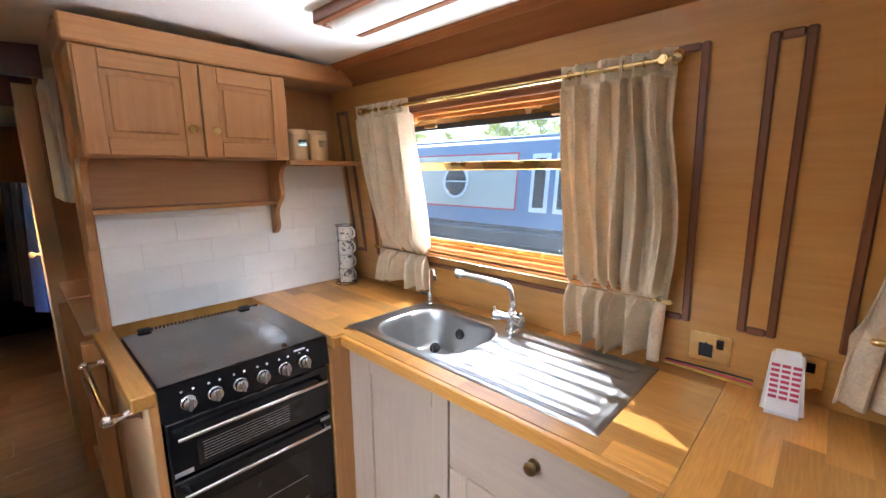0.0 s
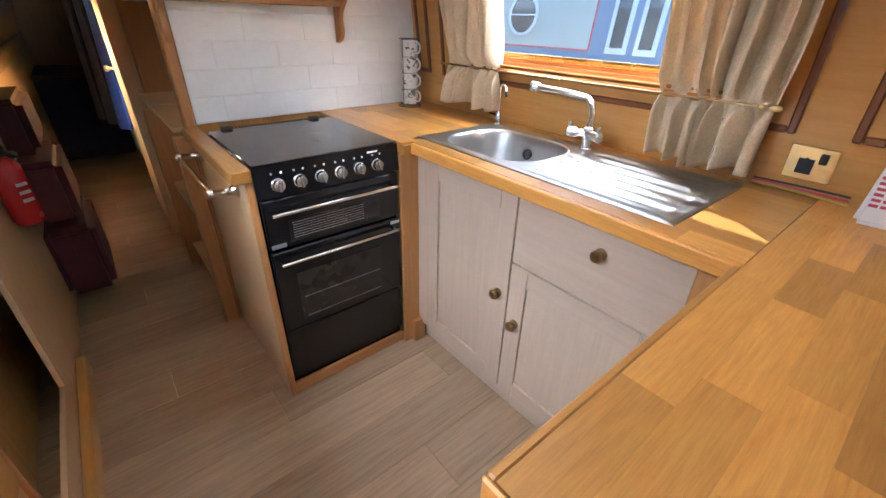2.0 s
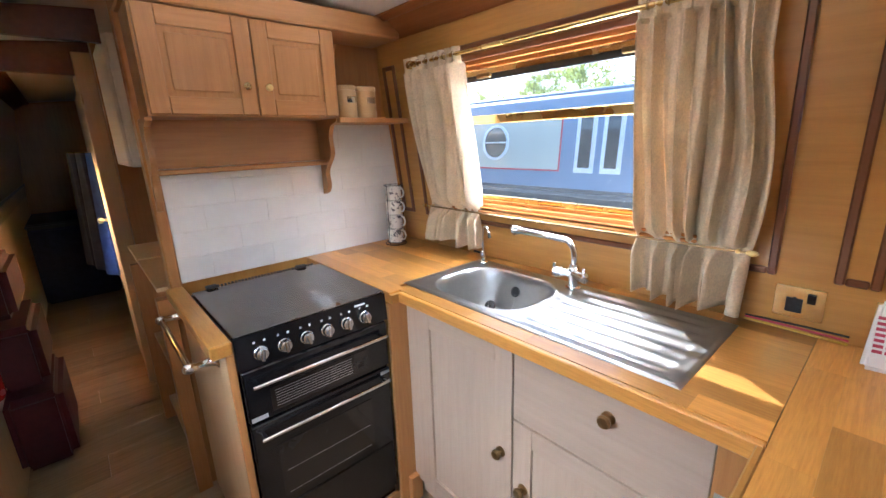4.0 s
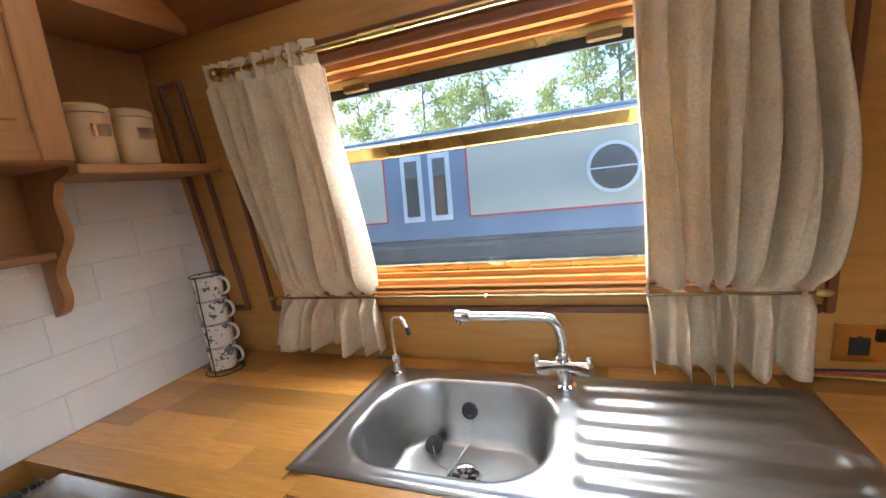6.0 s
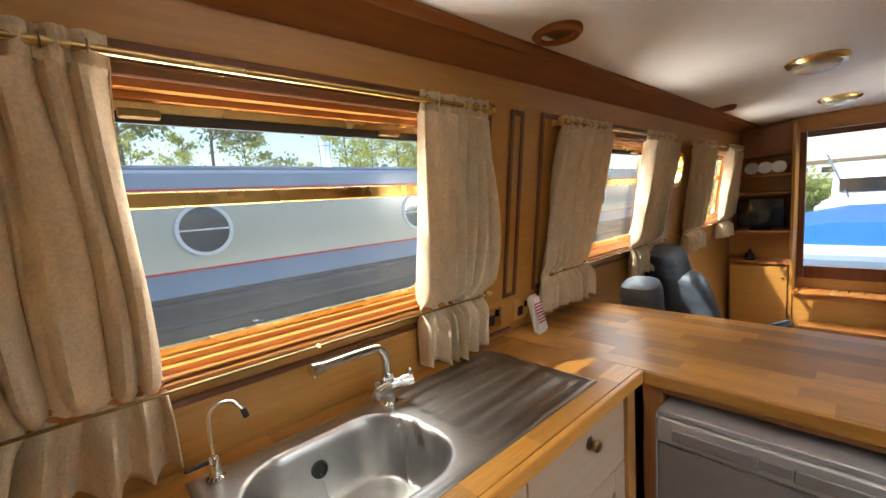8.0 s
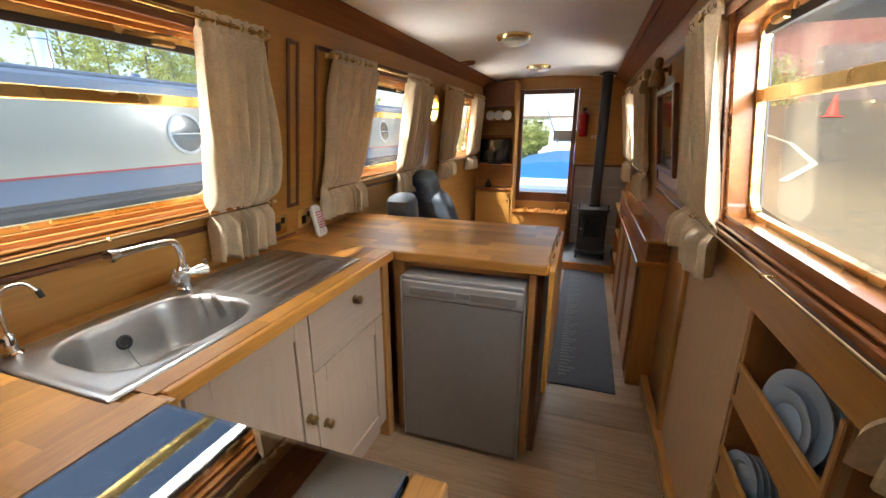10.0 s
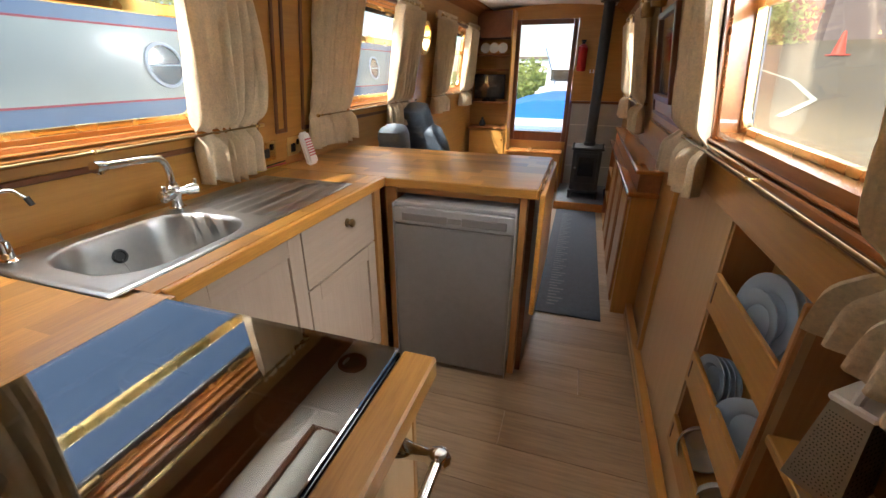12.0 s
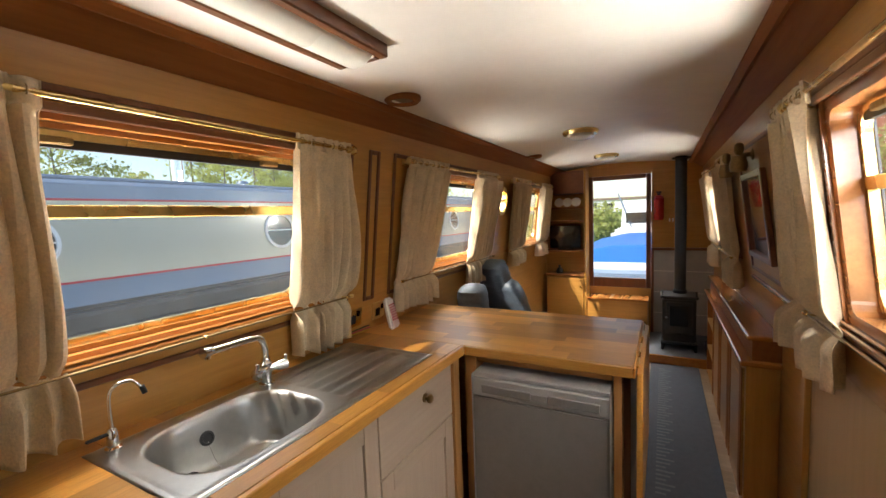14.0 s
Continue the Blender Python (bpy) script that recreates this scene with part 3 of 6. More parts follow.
def window_panel(side, c, label):
    """Moulding that runs round a window and its curtains."""
    y0, y1, z0, z1, w = c - 0.745, c + 0.715, 1.085, 1.822, 0.020
    p = thing("wall_panel", on_wall(side, c, z0), label, "wall panel", "wall panels", kind="structure")
    for d in ((y0, y0 + w, z0, z1), (y1 - w, y1, z0, z1)):
        part("moulding", wboxes(side, (0.0004, 0.012, *d), bev=0.004), MAHOG_Z, p)
    for d in ((y0 + w + 0.0005, y1 - w - 0.0005, z0, z0 + w), (y0 + w + 0.0005, y1 - w - 0.0005, z1 - w, z1)):
        part("moulding", wboxes(side, (0.0004, 0.012, *d), bev=0.004), MAHOG_Y, p)
    for a, b in ((y0 + w, c - HALF - 0.053), (c + HALF + 0.053, y1 - w)):
        part("field", wboxes(side, (0.0005, 0.003, a, b, z0 + w, z1 - w)), PANEL, p)


FRAMED = "dark moulded frame round a window on the wooden side"
window_panel(-1, PORT_WIN[0], FRAMED)
wall_panel(-1, 0.165, 0.248, 1.088, 1.815, "narrow upright wall panel with dark mouldings")
y0, y1 = 0.365, 1.79
p = thing("wall_panel", on_wall(-1, 1.03, 1.085), FRAMED, "wall panel", "wall panels", kind="structure")
for d in ((y0, y0 + 0.02, 1.085, 1.822), (y1 - 0.02, y1, 1.085, 1.822)):
    part("moulding", wboxes(-1, (0.0004, 0.012, *d), bev=0.004), MAHOG_Z, p)
for d in ((y0 + 0.021, y1 - 0.021, 1.085, 1.105), (y0 + 0.021, y1 - 0.021, 1.802, 1.822)):
    part("moulding", wboxes(-1, (0.0004, 0.012, *d), bev=0.004), MAHOG_Y, p)
for a, b in ((y0 + 0.02, PORT_WIN[1] - HALF - 0.053), (PORT_WIN[1] + HALF + 0.053, y1 - 0.02)):
    part("field", wboxes(-1, (0.0005, 0.003, a, b, 1.105, 1.802)), PANEL, p)
wall_panel(-1, -1.60, -1.50, 1.088, 1.815, "narrow upright wall panel with dark mouldings")
wall_panel(1, 0.66, 1.50, 1.13, 1.80, "upright wall panel with dark mouldings round the mirror")
tagged(part("trim", wboxes(1, (0.0004, 0.012, AFT, 0.56, 1.1045, 1.126), bev=0.003), MAHOG_Y), "dark dado moulding under the windows", "trim", kind="structure")
tagged(part("trim", wboxes(1, (0.0004, 0.018, 0.565, 1.50, 1.075, 1.095), bev=0.004), SILL), "varnished dado moulding under the mirror", "trim", kind="structure")


# ---- the galley ----
TOP = 0.935
FRONT = -0.335


def knob(parent, p, way=(1, 0, 0), r=0.017, mat=OLDBRASS):
    p, way = Vector(p), Vector(way)
    part("knob", lathe([(r, 0.0), (r, 0.003), (r * 0.45, 0.006), (r * 0.4, 0.014), (r * 0.9, 0.018), (r, 0.024), (r * 0.8, 0.030), (r * 0.3, 0.032)], 16, aim(p, p + way)), mat, parent, "round antique brass knob", smooth=True)


def shaker(parent, x, y0, y1, z0, z1, name="door"):
    """A framed door facing the aisle, standing proud of x."""
    w = 0.066
    d = part(name, boxes((x, x + 0.009, y0 + w - 0.004, y1 - w + 0.004, z0 + w - 0.004, z1 - w + 0.004)), CREAM, parent)
    for a in ((y0, y0 + w, z0, z1), (y1 - w, y1, z0, z1)):
        part("stile", boxes((x, x + 0.019, *a), bev=0.0015), CREAM, d)
    for a in ((y0 + w + 0.0006, y1 - w - 0.0006, z0, z0 + w), (y0 + w + 0.0006, y1 - w - 0.0006, z1 - w, z1)):
        part("rail", boxes((x, x + 0.0188, *a), bev=0.0015), CREAM_X, d)
    return d


CX = -0.382
cab = thing("sink_cabinet", (-0.62, -0.35, 0), "pale limed wooden base cabinet with panelled doors under the sink", "cabinet")
part("body", boxes((-0.88, CX - 0.001, -0.925, 0.142, 0.10, 0.70)), CREAM, cab)
part("body", boxes((-0.42, CX - 0.001, -0.925, 0.142, 0.702, 0.892)), CREAM, cab)
part("plinth", boxes((-0.86, -0.410, -0.925, 0.142, 0.0, 0.098)), CREAM_X, cab)
part("filler", boxes((CX, CX + 0.012, -0.925, -0.862, 0.10, 0.892), bev=0.001), CREAM, cab)
d = shaker(cab, CX, -0.858, -0.418, 0.105, 0.885)
knob(d, (CX + 0.019, -0.459, 0.517))
d = shaker(cab, CX, -0.412, 0.085, 0.105, 0.655)
knob(d, (CX + 0.019, -0.372, 0.434))
d = part("drawer", boxes((CX, CX + 0.019, -0.412, 0.085, 0.662, 0.885), bev=0.0015), CREAM_X, cab)
knob(d, (CX + 0.019, -0.131, 0.817))
part("corner_post", boxes((CX - 0.02, CX + 0.03, 0.088, 0.142, 0.0, 0.892), bev=0.002), CUP, cab)

# the worktop of oak staves
top = thing("worktop", (-0.6, -0.1, TOP - 0.04), "oiled oak butcher-block worktop running round the galley", "worktop")
SINK = (-0.835, -0.40, -0.98, 0.0)
part("core", boxes((-0.897, SINK[0] + 0.012, -1.628, 0.85, TOP - 0.04, TOP - 0.007)), STAVE, top)
part("core", boxes((SINK[0] + 0.0125, SINK[1] - 0.012, -1.628, SINK[2] + 0.012, TOP - 0.04, TOP - 0.007)), STAVE, top)
part("core", boxes((SINK[1] - 0.0115, FRONT - 0.012, -0.915, 0.85, TOP - 0.04, TOP - 0.007)), STAVE, top)
part("core", boxes((SINK[1] - 0.0115, -0.302, -1.628, -0.9155, TOP - 0.04, TOP - 0.007)), STAVE, top)
part("core", boxes((SINK[0] + 0.0125, SINK[1] - 0.012, SINK[3] - 0.012, 0.85, TOP - 0.04, TOP - 0.007)), STAVE, top)
part("core", boxes((FRONT - 0.0115, 0.329, 0.160, 0.85, TOP - 0.04, TOP - 0.007)), STAVE_X, top)
part("edging", boxes((FRONT - 0.0115, FRONT + 0.006, -0.915, 0.158, TOP - 0.04, TOP - 0.0005), bev=0.003), STAVE, top)
part("edging", boxes((FRONT + 0.0065, 0.329, 0.146, 0.1595, TOP - 0.04, TOP - 0.0005), bev=0.003), STAVE_X, top)
part("edging", boxes((0.3295, 0.337, 0.1465, 0.85, TOP - 0.04, TOP - 0.0005), bev=0.003), STAVE, top)

# ---- sink ----
def sink():
    s = thing("sink", (-0.62, -0.49, TOP), "inset stainless steel sink with a rounded bowl and ribbed drainer", "sink")
    nx, ny = 76, 170
    bx, by, hx, hy, r = -0.610, -0.705, 0.168, 0.212, 0.125
    bm, vs = bmesh.new(), []
    for i in range(nx + 1):
        row = []
        for j in range(ny + 1):
            x, y = SINK[0] + (SINK[1] - SINK[0]) * i / nx, SINK[2] + (SINK[3] - SINK[2]) * j / ny
            qx, qy = abs(x - bx) - hx + r, abs(y - by) - hy + r
            sd = math.hypot(max(qx, 0), max(qy, 0)) + min(max(qx, qy), 0) - r
            e = min(x - SINK[0], SINK[1] - x, y - SINK[2], SINK[3] - y)
            z = 0.0015 + 0.004 * min(e / 0.012, 1) - 0.003 * min(max((e - 0.014) / 0.012, 0), 1)
            if sd < 0:
                k = min(-sd / 0.045, 1)
                z -= 0.150 * (k * k * (3 - 2 * k)) + 0.006 * min(-sd / 0.15, 1)
            elif y > -0.455:
                a = min(max((y + 0.455) / 0.02, 0), 1) * min(max((-0.035 - y) / 0.02, 0), 1) * min(max((e - 0.035) / 0.015, 0), 1)
                z -= a * (0.004 + 0.0035 * math.cos(6.283 * (x - SINK[0]) / 0.058))
            row.append(bm.verts.new((x, y, TOP + z)))
        vs.append(row)
    for i in range(nx):
        for j in range(ny):
            bm.faces.new((vs[i][j], vs[i + 1][j], vs[i + 1][j + 1], vs[i][j + 1]))
    ob = part("basin", bm, BOWL, s)
    ob.data.shade_smooth()
    so = ob.modifiers.new("sheet", "SOLIDIFY")
    so.thickness, so.offset = 0.0012, -1
    dz = TOP - 0.1525
    part("waste", lathe([(0.040, 0.0), (0.042, 0.003), (0.036, 0.004), (0.034, 0.001), (0.010, 0.0005)], 24, Matrix.Translation((bx - 0.02, by, dz))), CHROME, s, smooth=True)
    for k in range(8):
        a = k * math.pi / 4
        part("slot", boxes((0.010, 0.028, -0.003, 0.003, 0.0015, 0.0030), m=Matrix.Translation((bx - 0.02, by, dz)) @ Matrix.Rotation(a, 4, "Z")), BLACKM, s)
    ov = Vector((-0.757, -0.718, 0.868))
    part("overflow", lathe([(0.021, 0), (0.021, 0.004), (0.015, 0.006), (0.013, 0.003), (0.004, 0.003)], 20, aim(ov, ov + Vector((1, 0, 0.35)))), BLACKM, s, "black overflow rose", smooth=True)
    plug = Vector((-0.70, -0.80, 0.800))
    part("plug", lathe([(0.020, 0), (0.023, 0.008), (0.021, 0.013), (0.006, 0.015), (0.006, 0.024)], 18, aim(plug, plug + Vector((0.7, 0.1, 0.8)))), BLACKM, s, "black rubber plug", smooth=True)
    pts = bend([ov + Vector((0.006, 0, -0.01)), ov + Vector((0.03, 0.004, -0.06)), (-0.68, -0.725, 0.80), (-0.645, -0.74, 0.786), (-0.66, -0.78, 0.786), plug + Vector((0.012, 0, 0.02))], 8)
    part("chain", tube(pts, 0.0016, 6), STEEL, s, smooth=True)


sink()


def mixer():
    b = Vector((-0.780, -0.484, TOP + 0.003))
    t = thing("mixer_tap", b, "chrome mixer tap with two side handles and long swivel spout", "tap")
    part("body", lathe([(0.026, 0), (0.026, 0.006), (0.018, 0.010), (0.017, 0.035), (0.021, 0.045), (0.021, 0.075), (0.016, 0.080), (0.0155, 0.090)], 20, Matrix.Translation(b)), CHROME, t, smooth=True)
    c = b + Vector((0.008, 0, 0.058))
    for s in (-1, 1):
        w = Vector((0.35, s, 0)).normalized()
        arm = part("valve", lathe([(0.013, 0.0), (0.013, 0.03), (0.017, 0.033), (0.019, 0.055), (0.019, 0.066), (0.012, 0.070)], 18, aim(c, c + w)), CHROME, t, smooth=True)
        q = c + w * 0.060
        part("handle", boxes((-0.006, 0.006, -0.006, 0.006, 0, 0.036), bev=0.003, m=aim(q, q + Vector((0.15, 0, 1)))), CHROME, arm, smooth=True)
    tip = Vector((-0.737, -0.715, TOP + 0.190))
    pts = bend([b + Vector((0, 0, 0.085)), b + Vector((0, 0, 0.125)), b + Vector((0.002, -0.014, 0.160)), b + Vector((0.006, -0.050, 0.173)), tip], 8)
    part("spout", tube(pts, 0.0115, 14), CHROME, t, smooth=True)
    part("aerator", lathe([(0.0155, 0), (0.0155, 0.03), (0.0125, 0.034)], 16, aim(tip + Vector((0.0, -0.006, 0.001)), b + Vector((0.006, -0.050, 0.173)))), CHROME, t, smooth=True)
    part("nozzle", rod(tip + Vector((0, 0.006, 0.0)), tip + Vector((0, 0.006, -0.018)), 0.010), CHROME, t, smooth=True)


def filter_tap():
    b = Vector((-0.795, -0.928, TOP + 0.003))
    t = thing("filter_tap", b, "small chrome drinking water tap with a hooked spout", "tap")
    part("body", lathe([(0.019, 0), (0.019, 0.006), (0.013, 0.010), (0.012, 0.05), (0.008, 0.056)], 16, Matrix.Translation(b)), CHROME, t, smooth=True)
    part("lever", boxes((-0.005, 0.005, -0.055, 0.0, 0.040, 0.048), bev=0.003, m=Matrix.Translation(b)), BLACKM, t, "black lever")
    part("spout", tube(bend([b + Vector((0, 0, 0.05)), b + Vector((0, 0, 0.13)), b + Vector((0.006, 0.012, 0.160)), b + Vector((0.02, 0.042, 0.165)), b + Vector((0.03, 0.062, 0.140))], 8), 0.0045, 10), CHROME, t, smooth=True)
    part("nozzle", rod(b + Vector((0.0295, 0.061, 0.146)), b + Vector((0.032, 0.066, 0.126)), 0.0065), BLACKM, t, smooth=True)


mixer()
filter_tap()


# ---- cooker ----
CK0, CK1, CKF, CKB = -0.292, 0.221, -0.972, -1.455


def cooker():
    c = thing("cooker", (-0.04, -1.19, 0), "black freestanding gas cooker with closed glass lid and metal knobs", "cooker")
    part("body", boxes((CK0, CK1, CKB - 0.08, CKF + 0.004, 0.03, 0.895), bev=0.004), BLACK, c)
    lid = part("lid", boxes((CK0 + 0.004, CK1 - 0.002, CKB, CKF + 0.026, 0.9375, 0.9425), bev=0.0015), LID, c, "dark tinted glass lid, closed")
    rim = part("hob_rim", boxes((CK0, CK0 + 0.012, CKB - 0.006, CKF + 0.02, 0.895, 0.934), (CK1 - 0.012, CK1, CKB - 0.006, CKF + 0.02, 0.895, 0.934),
                                (CK0 + 0.0125, CK1 - 0.0125, CKB - 0.006, CKB + 0.008, 0.895, 0.934), (CK0 + 0.0125, CK1 - 0.0125, CKF + 0.006, CKF + 0.02, 0.895, 0.934), bev=0.001), BLACK, c)
    for x in (CK0 + 0.125, CK1 - 0.125):
        for y in (CKB + 0.13, CKF - 0.12):
            part("burner", lathe([(0.040, 0), (0.040, 0.008), (0.032, 0.010), (0.030, 0.016), (0.005, 0.017)], 22, Matrix.Translation((x, y, 0.8955))), BLACKM, c, smooth=True)
        for dx in (-0.06, 0.06):
            part("trivet_bar", boxes((x + dx - 0.002, x + dx + 0.002, CKB + 0.03, CKF - 0.02, 0.918, 0.925), bev=0.001), CHROME if dx > 0 else BLACKM, c)
        for y in (CKB + 0.13, CKF - 0.12):
            part("trivet_bar", boxes((x - 0.095, x + 0.095, y - 0.0015, y + 0.0015, 0.9252, 0.931), bev=0.001), BLACKM, c)
    for x in (CK0 + 0.09, CK1 - 0.07):
        part("hinge", boxes((x - 0.02, x + 0.02, CKB - 0.018, CKB + 0.012, 0.943, 0.953), bev=0.003), BLACKM, lid)
    for k in range(34):
        x = CK0 + 0.03 + k * 0.0128
        part("vent_rib", boxes((x, x + 0.007, CKB - 0.020, CKB - 0.008, 0.930, 0.946)), BLACKM, c)
    # sloping control panel
    bm = extrude([(CKF + 0.004, 0.934), (CKF + 0.004, 0.834), (CKF + 0.034, 0.834), (CKF + 0.024, 0.934)], CK0, CK1, "x")
    panel = part("control_panel", bm, BLACK, c)
    n = Vector((0, 1, 0.10)).normalized()
    for k in range(6):
        x = CK1 - 0.068 - k * 0.0705
        p = Vector((x, CKF + 0.0300, 0.872))
        kb = part("knob", lathe([(0.021, 0), (0.021, 0.004), (0.0185, 0.006), (0.017, 0.020), (0.014, 0.022)], 20, aim(p, p + n)), KNOBM, panel, "round metal control knob", smooth=True)
        part("grip", boxes((-0.018, 0.018, -0.005, 0.005, 0.0215, 0.031), bev=0.002, m=aim(p, p + n) @ Matrix.Rotation(radians(90 + 12 * (k % 3) - 10), 4, "Z")), KNOBM, kb)
        for j, dx in enumerate((-0.016, 0.014)):
            q = Vector((x + dx, CKF + 0.0268, 0.908))
            part("mark", boxes((-0.003, 0.003, -0.003, 0.003, 0.0, 0.0008), m=aim(q, q + n)), (WHITE, FRIDGEL)[j], panel, "small white printed mark")
    part("name_bar", boxes((CK0 + 0.085, CK0 + 0.125, CKF + 0.0252, CKF + 0.0262, 0.916, 0.922)), WHITE, panel, "small white printed bar")
    for nm, z0, z1, w0, w1, hz in (("grill_door", 0.652, 0.828, 0.672, 0.752, 0.786), ("oven_door", 0.316, 0.643, 0.345, 0.548, 0.607)):
        d = part(nm, boxes((CK0 + 0.006, CK1 - 0.006, CKF + 0.006, CKF + 0.034, z0, z1), bev=0.004), BLACK, c)
        part("window", boxes((CK0 + 0.095, CK1 - 0.075, CKF + 0.0345, CKF + 0.036, w0, w1)), WINDARK, d, "smoked glass window")
        for k in range(7 if nm == "grill_door" else 2):
            z = w0 + 0.012 + k * (0.009 if nm == "grill_door" else 0.085)
            part("shelf_bar", boxes((CK0 + 0.11 + (0.05 if nm == "grill_door" else 0), CK1 - 0.09, CKF + 0.0362, CKF + 0.0368, z, z + 0.0018)), FRIDGE, d)
        part("handle", rod((CK0 + 0.025, CKF + 0.062, hz), (CK1 - 0.025, CKF + 0.062, hz), 0.0065), CHROME, d, "chrome bar handle", smooth=True)
        for x in (CK0 + 0.04, CK1 - 0.04):
            part("handle_post", rod((x, CKF + 0.034, hz), (x, CKF + 0.062, hz), 0.006), CHROME, d, smooth=True)
        part("badge", boxes((CK1 - 0.060, CK1 - 0.012, CKF + 0.0345, CKF + 0.0355, z0 + 0.008, z0 + 0.022)), FRIDGEL, d, "small silver badge") if nm == "grill_door" else part("badge", boxes((CK0 + 0.010, CK0 + 0.048, CKF + 0.0345, CKF + 0.0355, z1 - 0.020, z1 - 0.007)), FRIDGEL, d, "small silver badge")
    part("bottom_panel", boxes((CK0 + 0.006, CK1 - 0.006, CKF + 0.006, CKF + 0.028, 0.095, 0.308), bev=0.004), BLACK, c)
    return c


cooker()


# cooker end panel, worktop strip and towel rail
ep = thing("end_panel", (0.225, -1.25, 0), "oak-faced end panel beside the cooker", "panel")
part("panel", boxes((0.225, 0.244, -1.60, -0.960, 0.0, 0.893), bev=0.002), BIRCH, ep)
part("edge", boxes((0.2225, 0.245, -0.9595, -0.945, 0.0, 0.893), bev=0.002), CUP, ep)
part("toe_board", boxes((-0.30, 0.222, -0.965, -0.950, 0.0, 0.05), bev=0.002), CUP_X, ep)
part("cap", boxes((0.2235, 0.282, -1.60, -0.938, 0.894, TOP), bev=0.004), STAVE, ep, "butcher-block strip beside the hob")
jp = thing("filler_post", (-0.31, -0.93, 0), "upright oak post between cooker and cabinet", "panel")
part("post", boxes((-0.380, -0.294, -0.945, -0.927, 0.0, 0.893), bev=0.002), CUP, jp)
part("foot", boxes((-0.384, -0.330, -0.926, -0.9, 0.0, 0.12), bev=0.002), CUP, jp)


def towel_rail():
    t = thing("towel_rail", (0.23, -1.24, 0.84), "chrome towel rail on the end of the cooker counter", "towel rail")
    for y in (-1.52, -1.05):
        p = Vector((0.2445, y, 0.845))
        part("post", lathe([(0.026, 0), (0.026, 0.004), (0.017, 0.012), (0.012, 0.035), (0.010, 0.06), (0.014, 0.066), (0.017, 0.078), (0.014, 0.090), (0.006, 0.096)], 18, aim(p, p + Vector((1, 0, 0)))), CHROME, t, smooth=True)
    part("bar", rod((0.322, -1.535, 0.845), (0.322, -1.035, 0.845), 0.009, 14), CHROME, t, smooth=True)


towel_rail()


# ---- wall cupboard, shelf and tiles over the cooker ----
def wall_cupboard():
    c = thing("wall_cupboard", (-0.1, -1.5, 1.56), "oak wall cupboard with two panelled doors and an open end", "cupboard")
    F = -1.425
    part("body", boxes((-0.432, 0.245, TILES, F, 1.565, 1.905), bev=0.001), CUP, c)
    part("cornice", boxes((-0.765, 0.262, TILES, F + 0.022, 1.9055, 1.985), bev=0.006), CUP_X, c)
    part("open_shelf", boxes((-0.80, -0.433, TILES, F + 0.01, 1.545, 1.567), bev=0.003), CUP_X, c)
    part("open_back", boxes((-0.79, -0.433, TILES, TILES + 0.01, 1.5675, 1.905)), CUP, c)
    for x0, x1, kx in ((-0.102, 0.238, -0.066), (-0.428, -0.106, -0.142)):
        w = 0.058
        d = part("door", boxes((x0 + w - 0.003, x1 - w + 0.003, F, F + 0.010, 1.57 + w - 0.003, 1.898 - w + 0.003)), CUP, c)
        for a in ((x0, x0 + w), (x1 - w, x1)):
            part("stile", boxes((*a, F, F + 0.020, 1.57, 1.898), bev=0.003), CUP, d)
        for a in ((1.57, 1.57 + w), (1.898 - w, 1.898)):
            part("rail", boxes((x0 + w + 0.0006, x1 - w - 0.0006, F, F + 0.0198, *a), bev=0.003), CUP_X, d)
        part("raised_field", boxes((x0 + w + 0.018, x1 - w - 0.018, F + 0.0105, F + 0.017, 1.57 + w + 0.018, 1.898 - w - 0.018), bev=0.005), CUP, d)
        p = Vector((kx, F + 0.0205, 1.668))
        part("knob", lathe([(0.007, 0), (0.005, 0.008), (0.013, 0.014), (0.014, 0.020), (0.008, 0.025)], 16, aim(p, p + Vector((0, 1, 0)))), BRASS, d, smooth=True)
    part("back_board", boxes((-0.425, 0.235, TILES + 0.009, TILES + 0.018, 1.387, 1.564)), CUP_X, c)
    part("shelf", boxes((-0.425, 0.233, TILES + 0.009, TILES + 0.088, 1.367, 1.386), bev=0.003), CUP_X, c)
    wave = [(TILES + 0.009, 1.225)] + [(TILES + 0.028 + 0.105 * min(1, (z - 1.225) / 0.25) + 0.016 * math.sin((z - 1.225) * 42), z) for z in np.linspace(1.235, 1.535, 26)] + [(TILES + 0.20, 1.552), (TILES + 0.20, 1.564), (TILES + 0.009, 1.564)]
    for x in (-0.448, 0.234):
        part("bracket", extrude(wave, x, x + 0.020, "x"), CUP, c, "scrolled oak bracket")


wall_cupboard()
for x in (-0.500, -0.600):
    k = thing("canister", (x, -1.50, 1.567), "biscuit-coloured round canister on the open shelf", "canister", "kitchen canisters")
    part("body", lathe([(0.044, 0), (0.047, 0.004), (0.047, 0.110), (0.044, 0.114)], 24, Matrix.Translation((x, -1.47, 1.5675))), CANW, k, smooth=True)
    part("lid", lathe([(0.049, 0), (0.049, 0.014), (0.042, 0.020), (0.012, 0.021)], 24, Matrix.Translation((x, -1.47, 1.682))), CANW, k, smooth=True)
    part("badge", boxes((x - 0.020, x + 0.020, -1.4228, -1.4205, 1.628, 1.655), bev=0.001), CHROME, k, "small silver oval label")

# mug stack in its wire stand
ms = thing("mug_stand", (-0.755, -1.545, TOP), "stack of four floral mugs in a black wire stand", "mugs")
mx, my = -0.757, -1.520


